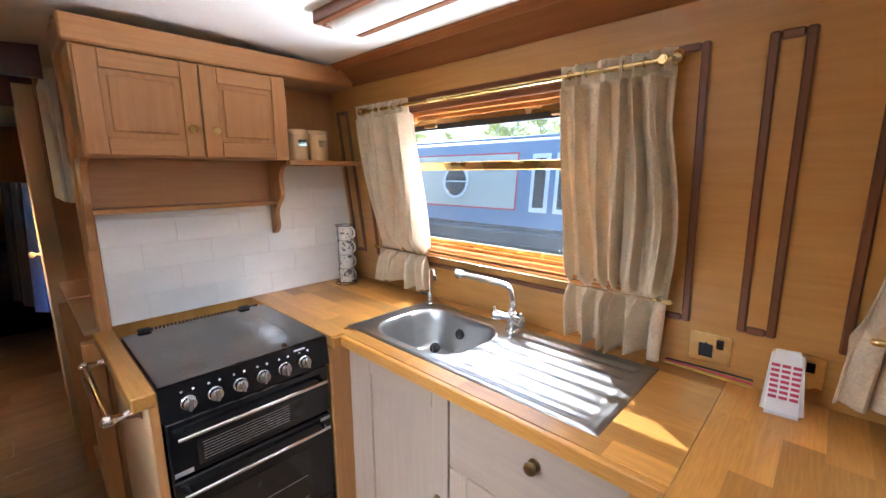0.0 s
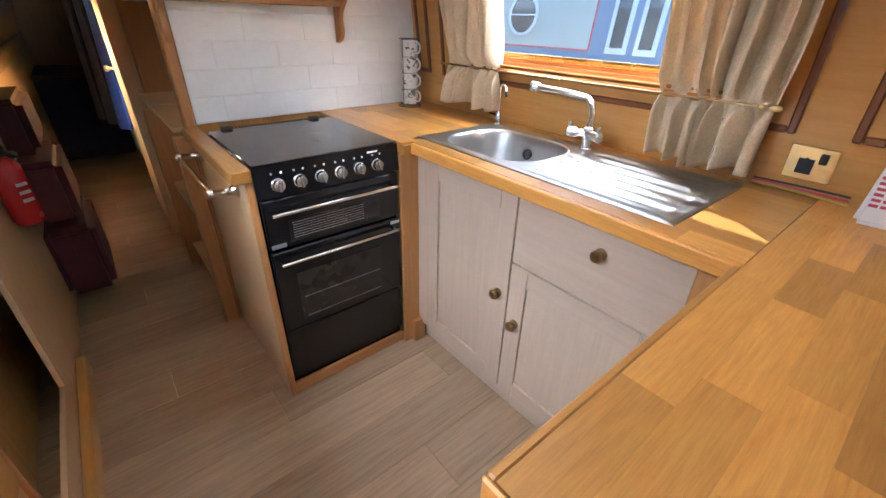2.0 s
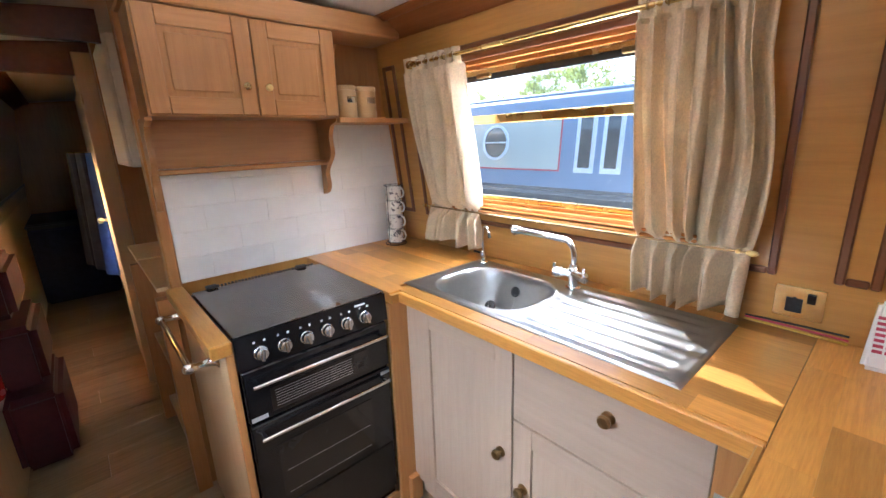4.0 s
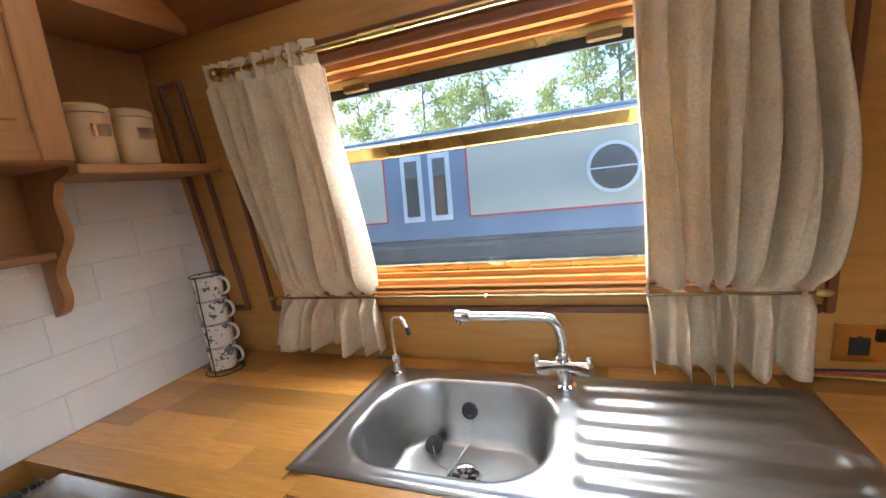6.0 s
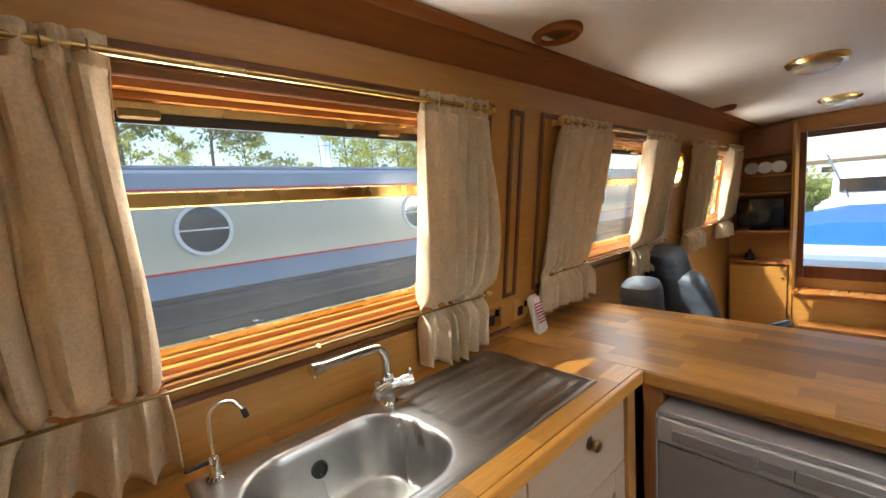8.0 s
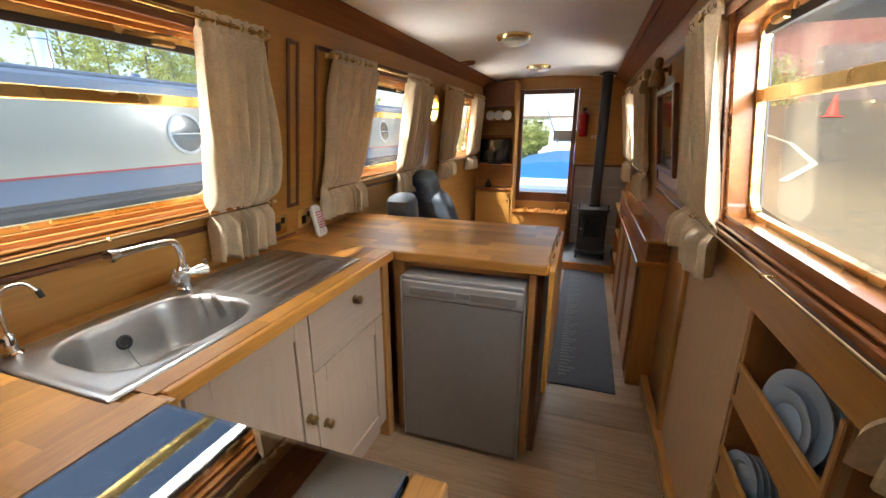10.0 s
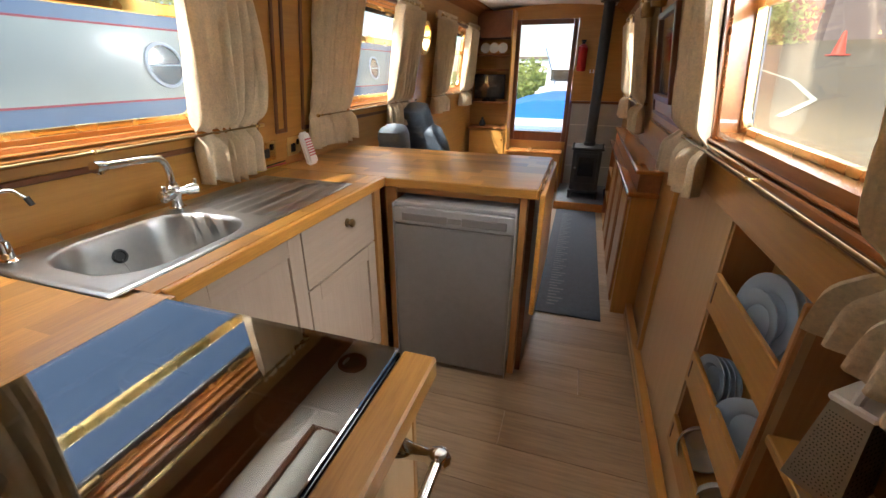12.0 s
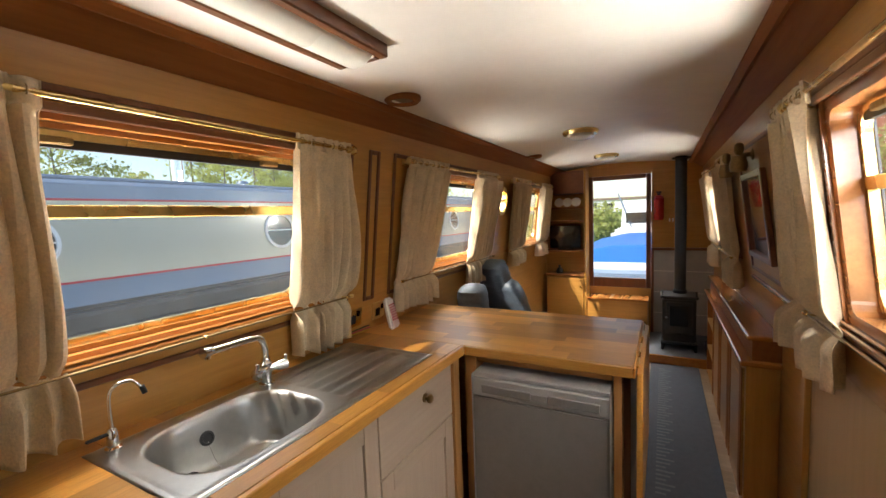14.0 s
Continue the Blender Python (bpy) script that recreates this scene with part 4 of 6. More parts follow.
def china_floral():
    m = CHINAW.copy()
    m.name = "floral_china"
    n, l = m.node_tree.nodes, m.node_tree.links
    b = n["Principled BSDF"]
    co = n.new("ShaderNodeTexCoord")
    v, nz = n.new("ShaderNodeTexNoise"), n.new("ShaderNodeTexNoise")
    v.inputs["Scale"].default_value, v.inputs["Detail"].default_value = 95, 6
    nz.inputs["Scale"].default_value = 32
    l.new(co.outputs["Object"], v.inputs["Vector"])
    l.new(co.outputs["Object"], nz.inputs["Vector"])
    mu = n.new("ShaderNodeMath")
    mu.operation = "MULTIPLY"
    l.new(v.outputs["Fac"], mu.inputs[0])
    l.new(nz.outputs["Fac"], mu.inputs[1])
    r = n.new("ShaderNodeMapRange")
    r.inputs["From Min"].default_value, r.inputs["From Max"].default_value = 0.285, 0.31
    l.new(mu.outputs[0], r.inputs["Value"])
    mix = n.new("ShaderNodeMix")
    mix.data_type = "RGBA"
    mix.inputs[6].default_value, mix.inputs[7].default_value = (0.76, 0.72, 0.66, 1), (0.17, 0.16, 0.17, 1)
    l.new(r.outputs[0], mix.inputs[0])
    l.new(mix.outputs[2], b.inputs["Base Color"])
    return m


FLORAL = china_floral()
for k in range(4):
    z = TOP + 0.008 + k * 0.074
    mug = part("mug", lathe([(0.030, 0), (0.037, 0.004), (0.0405, 0.030), (0.0425, 0.0735), (0.0385, 0.0735), (0.036, 0.02), (0.005, 0.01)], 28, Matrix.Translation((mx, my, z))), FLORAL, ms, "white mug with grey flowers", smooth=True)
    c = Vector((mx - 0.012, my + 0.040, z + 0.042))
    pts = [c + Vector((-0.003, 0.027 * math.sin(a), 0.025 * math.cos(a))) for a in np.linspace(0.0, math.pi, 10)]
    part("handle", tube(pts, 0.0045, 8), CHINAW, mug, smooth=True)
wire = tube([(mx + 0.046 * math.cos(a), my + 0.046 * math.sin(a), TOP + 0.012) for a in np.linspace(0, 6.283, 24, endpoint=False)], 0.0018, 6, closed=True)
part("hoop", wire, BLACKM, ms)
for r, h in ((0.047, 0.309), (0.056, 0.002)):
    part("hoop", tube([(mx + r * math.cos(a), my + r * math.sin(a), TOP + h) for a in np.linspace(0, 6.283, 24, endpoint=False)], 0.0018, 6, closed=True), BLACKM, ms)
for a in (0.2, 2.3, 4.4):
    q = Vector((0.047 * math.cos(a), 0.047 * math.sin(a), 0))
    part("upright", rod(Vector((mx, my, TOP + 0.001)) + q, Vector((mx, my, TOP + 0.310)) + q, 0.002, 6), BLACKM, ms)


# ---- sockets, cable and the white holder by the wall ----
def socket(y, z):
    s = thing("socket", on_wall(-1, y, z), "polished brass wall socket with a black insert", "socket", "wall sockets")
    part("plate", wboxes(-1, (0.0004, 0.006, y - 0.052, y + 0.052, z - 0.045, z + 0.045), bev=0.002), BRASS, s)
    part("insert", wboxes(-1, (0.0062, 0.0075, y - 0.026, y + 0.008, z - 0.028, z + 0.012)), BLACKM, s)
    for dy, dz, w, h in ((-0.009, 0.008, 0.006, 0.014), (-0.018, -0.012, 0.011, 0.006), (0.001, -0.012, 0.011, 0.006)):
        part("pin_hole", wboxes(-1, (0.0076, 0.0080, y + dy - w / 2, y + dy + w / 2, z + dz - h / 2, z + dz + h / 2)), IRON, s)
    part("switch", wboxes(-1, (0.0062, 0.011, y + 0.016, y + 0.033, z + 0.004, z + 0.030), bev=0.001), BLACK, s)


socket(0.108, 1.018)
socket(0.298, 1.016)
cb = thing("cable", on_wall(-1, 0.1, 0.95), "loose red, yellow and black cables under the socket", "cable")
for k, (mt, dz) in enumerate(((BLACKM, 0.018), (REDP, 0.011), (material("yellow_sleeve", (0.6, 0.42, 0.05), 0.5), 0.006))):
    part("wire", tube(bend([on_wall(-1, y, TOP + dz + 0.004 * math.sin(9 * y + k), 0.012 + 0.004 * k) for y in (0.0, 0.05, 0.12, 0.18, 0.215)], 5), 0.0028, 6), mt, cb, smooth=True)

hd = thing("cutlery_holder", (-0.77, 0.285, TOP), "white plastic holder with red slots leaning on the wall", "holder")
hm = Matrix.Translation((-0.765, 0.285, TOP + 0.003)) @ Matrix.Rotation(radians(6), 4, "Z") @ Matrix.Rotation(radians(-14), 4, "Y")
bm = boxes((-0.030, 0.0, -0.042, 0.042, 0.0, 0.158), bev=0.010, seg=3)
for v in bm.verts:
    v.co.y *= 1.0 - 0.28 * v.co.z / 0.158
    v.co = hm @ v.co
part("body", bm, WHITE, hd, smooth=True)
for r in range(7):
    for cidx in range(3):
        y, z = -0.020 + cidx * 0.020, 0.045 + r * 0.0125
        part("slot", boxes((0.0005, 0.0015, y - 0.009, y + 0.007, z - 0.003, z + 0.004), m=hm), REDP, hd, "red slot")

# ---- fridge under the peninsula ----
fr = thing("fridge", (0.0, 0.38, 0), "grey under-counter fridge with a silver handle strip", "fridge")
part("body", boxes((-0.272, 0.250, 0.165, 0.70, 0.02, 0.835), bev=0.004), FRIDGEL, fr)
dr = part("door", boxes((-0.277, 0.255, 0.112, 0.161, 0.025, 0.745), bev=0.006, seg=2), FRIDGE, fr, "plain grey door")
for a in ((-0.280, -0.2775), (0.2555, 0.258)):
    part("edge_trim", boxes((*a, 0.108, 0.160, 0.022, 0.836)), FRIDGEL, fr)
part("handle_strip", boxes((-0.277, 0.255, 0.110, 0.161, 0.747, 0.822), bev=0.004), FRIDGEL, fr, "silver handle strip")
for a, b in ((-0.235, -0.03), (0.035, 0.225)):
    part("grip", boxes((a, b, 0.104, 0.1095, 0.763, 0.798), bev=0.003), FRIDGE, fr)
part("latch", boxes((-0.028, 0.033, 0.106, 0.1095, 0.768, 0.792), bev=0.002), FRIDGE, fr)
part("lid", boxes((-0.277, 0.255, 0.120, 0.70, 0.823, 0.842), bev=0.003), FRIDGEL, fr)

pn = thing("peninsula", (0.0, 0.5, 0), "oak framed peninsula unit housing the fridge", "cabinet")
part("top_rail", boxes((-0.325, 0.258, 0.185, 0.205, 0.862, 0.8945), bev=0.002), CUP_X, pn)
part("side_panel", boxes((0.262, 0.292, 0.175, 0.83, 0.0, 0.8945), bev=0.002), CUP, pn)
part("outer_panel", boxes((0.294, 0.318, 0.215, 0.83, 0.0, 0.8945), bev=0.002), MAHOG_Z, pn)
part("left_panel", boxes((-0.340, -0.286, 0.170, 0.83, 0.0, 0.8945), bev=0.002), CUP, pn)
part("back_panel", boxes((-0.88, 0.292, 0.832, 0.848, 0.0, 0.8945)), HONEY_X, pn)
lf = thing("drop_leaf", (0.39, 0.5, 0.3), "hinged oak drop-leaf hanging from the peninsula end", "table leaf")
part("board", boxes((0.3405, 0.3615, 0.150, 0.845, 0.365, 0.915), bev=0.004), STAVE, lf)
part("hinge", rod((0.3415, 0.2, 0.9225), (0.3415, 0.82, 0.9225), 0.004), BRASS, lf, smooth=True)

# ---- plate rack and niche on the starboard side ----
rk = thing("plate_rack", (0.95, -0.43, 0.15), "wooden plate rack built into the cabin side", "rack")
part("back", boxes((1.010, 1.018, RACK[0], RACK[1], 0.19, 0.988)), HONEY_Z, rk)
part("side", boxes((0.892, 1.009, RACK[1] - 0.012, RACK[1] - 0.0005, 0.19, 0.988)), CUP, rk)
part("divider", boxes((0.874, 1.018, -0.673, -0.656, 0.0, 0.99), bev=0.003), CUP, rk, "upright divider board")
for z0, z1 in ((0.722, 0.838), (0.456, 0.566), (0.200, 0.308)):
    part("rail", boxes((0.878, 0.893, RACK[0], RACK[1] - 0.014, z0, z1), bev=0.003), HONEY_Y, rk)
    part("finger_slot", boxes((0.8765, 0.878, RACK[1] - 0.045, RACK[1] - 0.036, z0 + 0.03, z1 - 0.02)), MAHOG_Z, rk)
    part("shelf", boxes((0.894, 1.009, RACK[0], RACK[1] - 0.014, z0 - 0.012, z0 + 0.004)), HONEY_Y, rk)
tagged(part("trim", wboxes(1, (0.0004, 0.014, AFT, 0.56, 0.992, 1.104), bev=0.002), HONEY_Y), "honey wood board along the side over the rack", "trim", kind="structure")


def plate(x, y, z, r, tilt, label, mat=CHINA, deep=0.014, turn=-84):
    m = Matrix.Translation((x, y, z + r)) @ Matrix.Rotation(radians(turn), 4, "Z") @ Matrix.Rotation(radians(90 - tilt), 4, "X") @ Matrix.Rotation(radians(6), 4, "Y")
    bm = lathe([(0.004, 0.0), (r * 0.55, 0.0), (r * 0.68, deep * 0.7), (r, deep), (r, deep + 0.003), (r * 0.66, deep * 0.7 + 0.003), (r * 0.54, 0.003), (0.004, 0.003)], 36, m)
    tagged(part("plate", bm, mat, smooth=True), label, "plate", "plates in the rack")


for k in range(5):
    plate(0.922 + k * 0.016, -0.425 - k * 0.004, 0.728, 0.082 if k == 0 else 0.104, 7, "blue-grey stoneware dinner plate upright in the rack")
for k in range(4):
    plate(0.925 + k * 0.013, -0.300 - k * 0.003, 0.462, 0.072, 6, "small blue-grey side plate upright in the rack")
for k in range(2):
    plate(0.945 + k * 0.018, -0.520, 0.462, 0.088, 14, "blue-grey plate leaning in the rack", turn=-60)
for y, z, r in ((-0.285, 0.206, 0.078), (-0.47, 0.206, 0.068)):
    bm = lathe([(0.004, 0.0), (r * 0.5, 0.0), (r * 0.85, 0.025), (r, 0.055), (r * 0.96, 0.055), (r * 0.8, 0.027), (r * 0.45, 0.004), (0.004, 0.004)], 32, Matrix.Translation((0.945, y, z + r)) @ Matrix.Rotation(radians(80), 4, "X"))
    tagged(part("bowl", bm, CHINAW, smooth=True), "cream bowl with a white rim standing in the rack", "bowl")

nc = thing("niche_shelf", (0.95, -1.05, 0.63), "wooden shelf in the side niche", "shelf")
part("board", boxes((0.890, 1.018, -1.30, -0.675, 0.678, 0.700), bev=0.003), HONEY_Y, nc)


def grater():
    g = thing("grater", (0.92, -0.75, 0.70), "steel box grater with a white plastic handle", "grater")
    m = Matrix.Translation((0.948, -0.768, 0.7005)) @ Matrix.Rotation(radians(38), 4, "Z") @ Matrix.Diagonal((0.95, 0.95, 1.0, 1))
    bm = bmesh.new()
    lo = [bm.verts.new(m @ Vector((a * 0.055, b * 0.045, 0))) for a, b in ((-1, -1), (1, -1), (1, 1), (-1, 1))]
    hi = [bm.verts.new(m @ Vector((a * 0.040, b * 0.030, 0.175))) for a, b in ((-1, -1), (1, -1), (1, 1), (-1, 1))]
    for i in range(4):
        bm.faces.new((lo[i], lo[(i + 1) % 4], hi[(i + 1) % 4], hi[i]))
    part("body", bm, STEEL, g)
    holes = bmesh.new()
    for f in range(4):
        a = ((-1, -1), (1, -1), (1, 1), (-1, 1))[f]
        e = ((-1, -1), (1, -1), (1, 1), (-1, 1))[(f + 1) % 4]
        big = f % 2 == 0
        nu, nv, s = (7, 13, 0.0026) if big else (11, 22, 0.0014)
        for i in range(nu):
            for j in range(nv):
                u, v = (i + 0.5 + 0.25 * (j % 2)) / nu, 0.06 + 0.86 * (j + 0.5) / nv
                pa = Vector((a[0] * (0.055 - 0.015 * v), a[1] * (0.045 - 0.015 * v), 0.175 * v))
                pb = Vector((e[0] * (0.055 - 0.015 * v), e[1] * (0.045 - 0.015 * v), 0.175 * v))
                p = pa + (pb - pa) * (0.06 + 0.86 * u)
                t = (pb - pa).normalized()
                n = t.cross(Vector((0, 0, 1))).normalized()
                q = p + n * 0.0008
                holes.faces.new([holes.verts.new(m @ (q + t * (s * math.cos(w)) + Vector((0, 0, s * math.sin(w))))) for w in (0, 1.05, 2.09, 3.14, 4.19, 5.24)])
    part("teeth", holes, BLACKM, g, kind="stuff")
    part("collar", boxes((-0.045, 0.045, -0.035, 0.035, 0.1755, 0.190), bev=0.004, m=m), WHITE, g)
    part("handle", tube([m @ Vector((0.034 * math.cos(a), 0, 0.188 + 0.034 * math.sin(a))) for a in np.linspace(0, math.pi, 12)], 0.008, 8), WHITE, g, smooth=True)


grater()
sp = thing("slotted_turner", (0.87, -0.93, 0.70), "black slotted kitchen turner lying on the shelf", "utensil")
m = Matrix.Translation((0.925, -0.90, 0.7003)) @ Matrix.Rotation(radians(20), 4, "Z")
out = [(0.045 * math.cos(a), 0.055 * math.sin(a)) for a in np.linspace(0, 6.283, 24, endpoint=False)]
bm = extrude(out, 0.0, 0.004, "z")
for v in bm.verts:
    v.co = m @ v.co
part("blade", bm, BLACKM, sp)
for k in range(5):
    part("slot", boxes((-0.026, 0.026, -0.035 + k * 0.017, -0.029 + k * 0.017, 0.0042, 0.0046), m=m), CUP, sp)
part("handle", rod(m @ Vector((0, -0.05, 0.004)), m @ Vector((0.01, -0.26, 0.012)), 0.007), BLACKM, sp, smooth=True)

# kick board with a row of vent holes
kb = tagged(part("baseboard", boxes((0.850, 0.884, -1.6, 0.928, 0.0, 0.085), bev=0.004), HONEY_Y), "low wooden heating duct along the floor with vent holes", "baseboard", kind="structure")
for k in range(44):
    y = 0.905 - k * 0.021
    part("vent_hole", rod((0.8496, y, 0.045), (0.8490, y, 0.045), 0.0055, 8), BLACKM, kb)
tagged(part("trim", boxes((0.866, 0.8855, 0.44, 0.488, 0.088, 0.99), bev=0.003), HONEY_Z), "upright wooden cover strip", "trim", kind="structure")

# ---- saloon, starboard side ----
sc = thing("sideboard", (0.8, 1.8, 0), "varnished wooden sideboard with doors and open shelves", "sideboard")
SY0, SY1 = 0.930, 2.88
part("body", boxes((0.770, 0.900, SY0, 2.30, 0.0, 0.736), bev=0.003), HONEY_Z, sc)
part("lower_top", boxes((0.742, 0.902, SY0 - 0.02, SY1, 0.737, 0.764), bev=0.006), SILL, sc)
part("upper_box", boxes((0.790, 0.902, SY0, SY1, 0.7645, 0.862)), RED_Y, sc)
part("upper_top", boxes((0.768, 0.903, SY0 - 0.015, SY1, 0.8625, 0.885), bev=0.006), SILL, sc)
for a, b in ((0.97, 1.40), (1.42, 1.84), (1.86, 2.28)):
    d = part("door", boxes((0.762, 0.7695, a, b, 0.06, 0.71), bev=0.002), HONEY_Z, sc)
    part("field", boxes((0.7595, 0.7618, a + 0.07, b - 0.07, 0.13, 0.64)), PANEL, d)
    for e in ((a, a + 0.06), (b - 0.06, b)):
        part("stile", boxes((0.7565, 0.7616, *e, 0.06, 0.71), bev=0.0015), RED_Y, d)
for z in (0.02, 0.25, 0.49):
    part("shelf", boxes((0.770, 0.900, 2.302, SY1 - 0.022, z, z + 0.018)), HONEY_Y, sc)
part("end", boxes((0.770, 0.900, SY1 - 0.02, SY1, 0.0, 0.736)), RED_Y, sc)

mr = thing("mirror", on_wall(1, 1.13, 1.22, 0.02), "dark framed mirror on the wooden side", "mirror")
part("glass", wboxes(1, (0.012, 0.015, 0.895, 1.375, 1.245, 1.625)), MIRROR, mr)
for a in ((0.865, 0.897), (1.373, 1.405)):
    part("frame_side", wboxes(1, (0.0055, 0.030, *a, 1.215, 1.655), bev=0.004), MAHOG_Z, mr)
for a in ((1.215, 1.247), (1.623, 1.655)):
    part("frame_end", wboxes(1, (0.0055, 0.0295, 0.8975, 1.3725, *a), bev=0.004), MAHOG_Y, mr)
for y in (1.12, 1.58):
    wl = thing("wall_lamp", on_wall(1, y, 1.75, 0.02), "small brass gimbal lamp with a frosted shade", "wall lamp")
    b = on_wall(1, y, 1.74)
    part("base", lathe([(0.030, 0.001), (0.030, 0.008), (0.012, 0.016), (0.008, 0.06)], 16, aim(b, b + Vector((-1, 0, 0)))), OLDBRASS, wl, smooth=True)
    part("holder", lathe([(0.012, 0), (0.022, 0.02), (0.020, 0.05), (0.010, 0.06)], 16, Matrix.Translation(b + Vector((-0.06, 0, 0.0)))), OLDBRASS, wl, smooth=True)
    part("shade", lathe([(0.034, 0), (0.040, 0.03), (0.030, 0.075)], 18, Matrix.Translation(b + Vector((-0.06, 0, -0.08))), cap=False), OLDBRASS, wl, smooth=True)
bt = thing("turn_button", on_wall(1, 0.80, 1.02), "small brass turn button on the side panel", "fitting")
part("plate", wboxes(1, (0.0145, 0.018, 0.775, 0.825, 1.005, 1.045), bev=0.002), BRASS, bt)
part("knob", lathe([(0.006, 0), (0.012, 0.012), (0.006, 0.018)], 12, aim(on_wall(1, 0.80, 1.025, 0.0185), on_wall(1, 0.80, 1.025, 0.1))), BRASS, bt, smooth=True)


# ---- saloon, bow end ----
HEARTHT = material("pale_grey_tile", (0.42, 0.41, 0.39), 0.3, vary=0.08, scale=8)
hearth = thing("hearth", (0.62, 3.3, 0), "raised tiled hearth under the stove", "hearth")
part("slab", boxes((0.290, 0.90, 2.98, BOW - 0.002, 0.0, 0.075), bev=0.004), MATLT, hearth)
part("edge", boxes((0.280, 0.905, 2.955, 2.978, 0.0, 0.085), bev=0.004), SILL, hearth)
part("back_tiles", boxes((0.325, 0.90, BOW - 0.020, BOW - 0.003, 0.076, 1.02)), HEARTHT, hearth, "pale grey tiled fire back")
for z in (0.30, 0.54, 0.78):
    part("tile_joint", boxes((0.325, 0.90, BOW - 0.0215, BOW - 0.0203, z, z + 0.006)), GROUT, hearth)
part("mantel", boxes((0.300, 0.905, BOW - 0.07, BOW - 0.003, 1.021, 1.048), bev=0.004), MAHOG_Y, hearth)
part("upright", boxes((0.297, 0.324, BOW - 0.05, BOW - 0.003, 0.076, 1.02), bev=0.003), MAHOG_Z, hearth)


def stove():
    s = thing("stove", (0.62, 3.35, 0.075), "small black cast-iron stove with a tall flue pipe", "stove")
    x0, x1, y0, y1 = 0.415, 0.705, 3.17, 3.47
    part("body", boxes((x0, x1, y0, y1, 0.17, 0.60), bev=0.012, seg=2), IRON, s)
    part("top_plate", boxes((x0 - 0.02, x1 + 0.02, y0 - 0.02, y1 + 0.02, 0.601, 0.625), bev=0.008, seg=2), IRON, s)
    part("base_plate", boxes((x0 - 0.015, x1 + 0.015, y0 - 0.02, y1, 0.145, 0.169), bev=0.006), IRON, s)
    d = part("door", boxes((x0 + 0.03, x1 - 0.03, y0 - 0.014, y0 - 0.001, 0.25, 0.57), bev=0.006), IRON, s)
    part("door_glass", boxes((x0 + 0.065, x1 - 0.065, y0 - 0.017, y0 - 0.0145, 0.33, 0.53)), GLASSY, d, "dark stove glass")
    part("door_knob", lathe([(0.006, 0), (0.006, 0.02), (0.013, 0.026), (0.010, 0.036)], 12, aim((x0 + 0.035, y0 - 0.014, 0.42), (x0 + 0.035, y0 - 0.1, 0.42))), CHROME, d, smooth=True)
    for x in (x0, x1):
        part("finial", lathe([(0.007, 0), (0.005, 0.03), (0.010, 0.042), (0.003, 0.055)], 10, Matrix.Translation((x, y0, 0.6255))), IRON, s, smooth=True)
        for y in (y0 + 0.02, y1 - 0.03):
            part("leg", rod((x, y, 0.0755), (x + (0.01 if x < 0.5 else -0.01), y, 0.1445), 0.014, 10, r2=0.022), IRON, s, smooth=True)
    part("flue", lathe([(0.062, 0), (0.062, 0.03), (0.052, 0.04), (0.052, 1.375)], 22, Matrix.Translation((0.572, 3.38, 0.6255))), IRON, s, "black flue pipe to the ceiling", smooth=True)
    part("flue_collar", lathe([(0.085, 0), (0.085, 0.012)], 22, Matrix.Translation((0.572, 3.38, 1.975))), IRON, s, smooth=True)


stove()
cs = thing("coal_scuttle", (0.80, 3.2, 0.075), "dark blue bucket beside the stove", "bucket")
part("bucket", lathe([(0.05, 0), (0.065, 0.13), (0.062, 0.13), (0.048, 0.006)], 18, Matrix.Translation((0.835, 3.14, 0.0755))), DARK, cs, smooth=True)


def extinguisher(x, y, z, h, way, label):
    e = thing("fire_extinguisher", (x, y, z), label, "fire extinguisher", "fire extinguishers")
    r = h * 0.155
    part("cylinder", lathe([(r * 0.8, 0), (r, 0.02), (r, h * 0.72), (r * 0.75, h * 0.80), (r * 0.35, h * 0.84)], 20, Matrix.Translation((x, y, z))), REDX, e, smooth=True)
    part("valve", lathe([(r * 0.34, 0), (r * 0.34, h * 0.06), (r * 0.5, h * 0.07), (r * 0.5, h * 0.12)], 12, Matrix.Translation((x, y, z + h * 0.842))), BLACKM, e, smooth=True)
    w = Vector(way)
    q = Vector((x, y, z + h * 0.93))
    part("lever", boxes((-0.009, 0.009, -0.004, 0.004, 0.0, h * 0.28), bev=0.002, m=aim(q, q + w + Vector((0, 0, -0.25)))), BLACKM, e)
    part("label", lathe([(r + 0.0008, h * 0.25), (r + 0.0008, h * 0.58)], 20, Matrix.Translation((x, y, z)), cap=False), WHITE, e, "white printed label band") if h > 0.9 else None
    for k in range(3):
        part("label_bar", boxes((-0.018, 0.018, r, r + 0.0012, h * (0.30 + 0.10 * k), h * (0.34 + 0.10 * k)), m=Matrix.Translation((x, y, z)) @ Vector((0, 1, 0)).rotation_difference(w).to_matrix().to_4x4()), WHITE, e, "white printed bar")


extinguisher(0.372, BOW - 0.058, 1.36, 0.33, (0, -1, 0), "red fire extinguisher on the bow bulkhead")

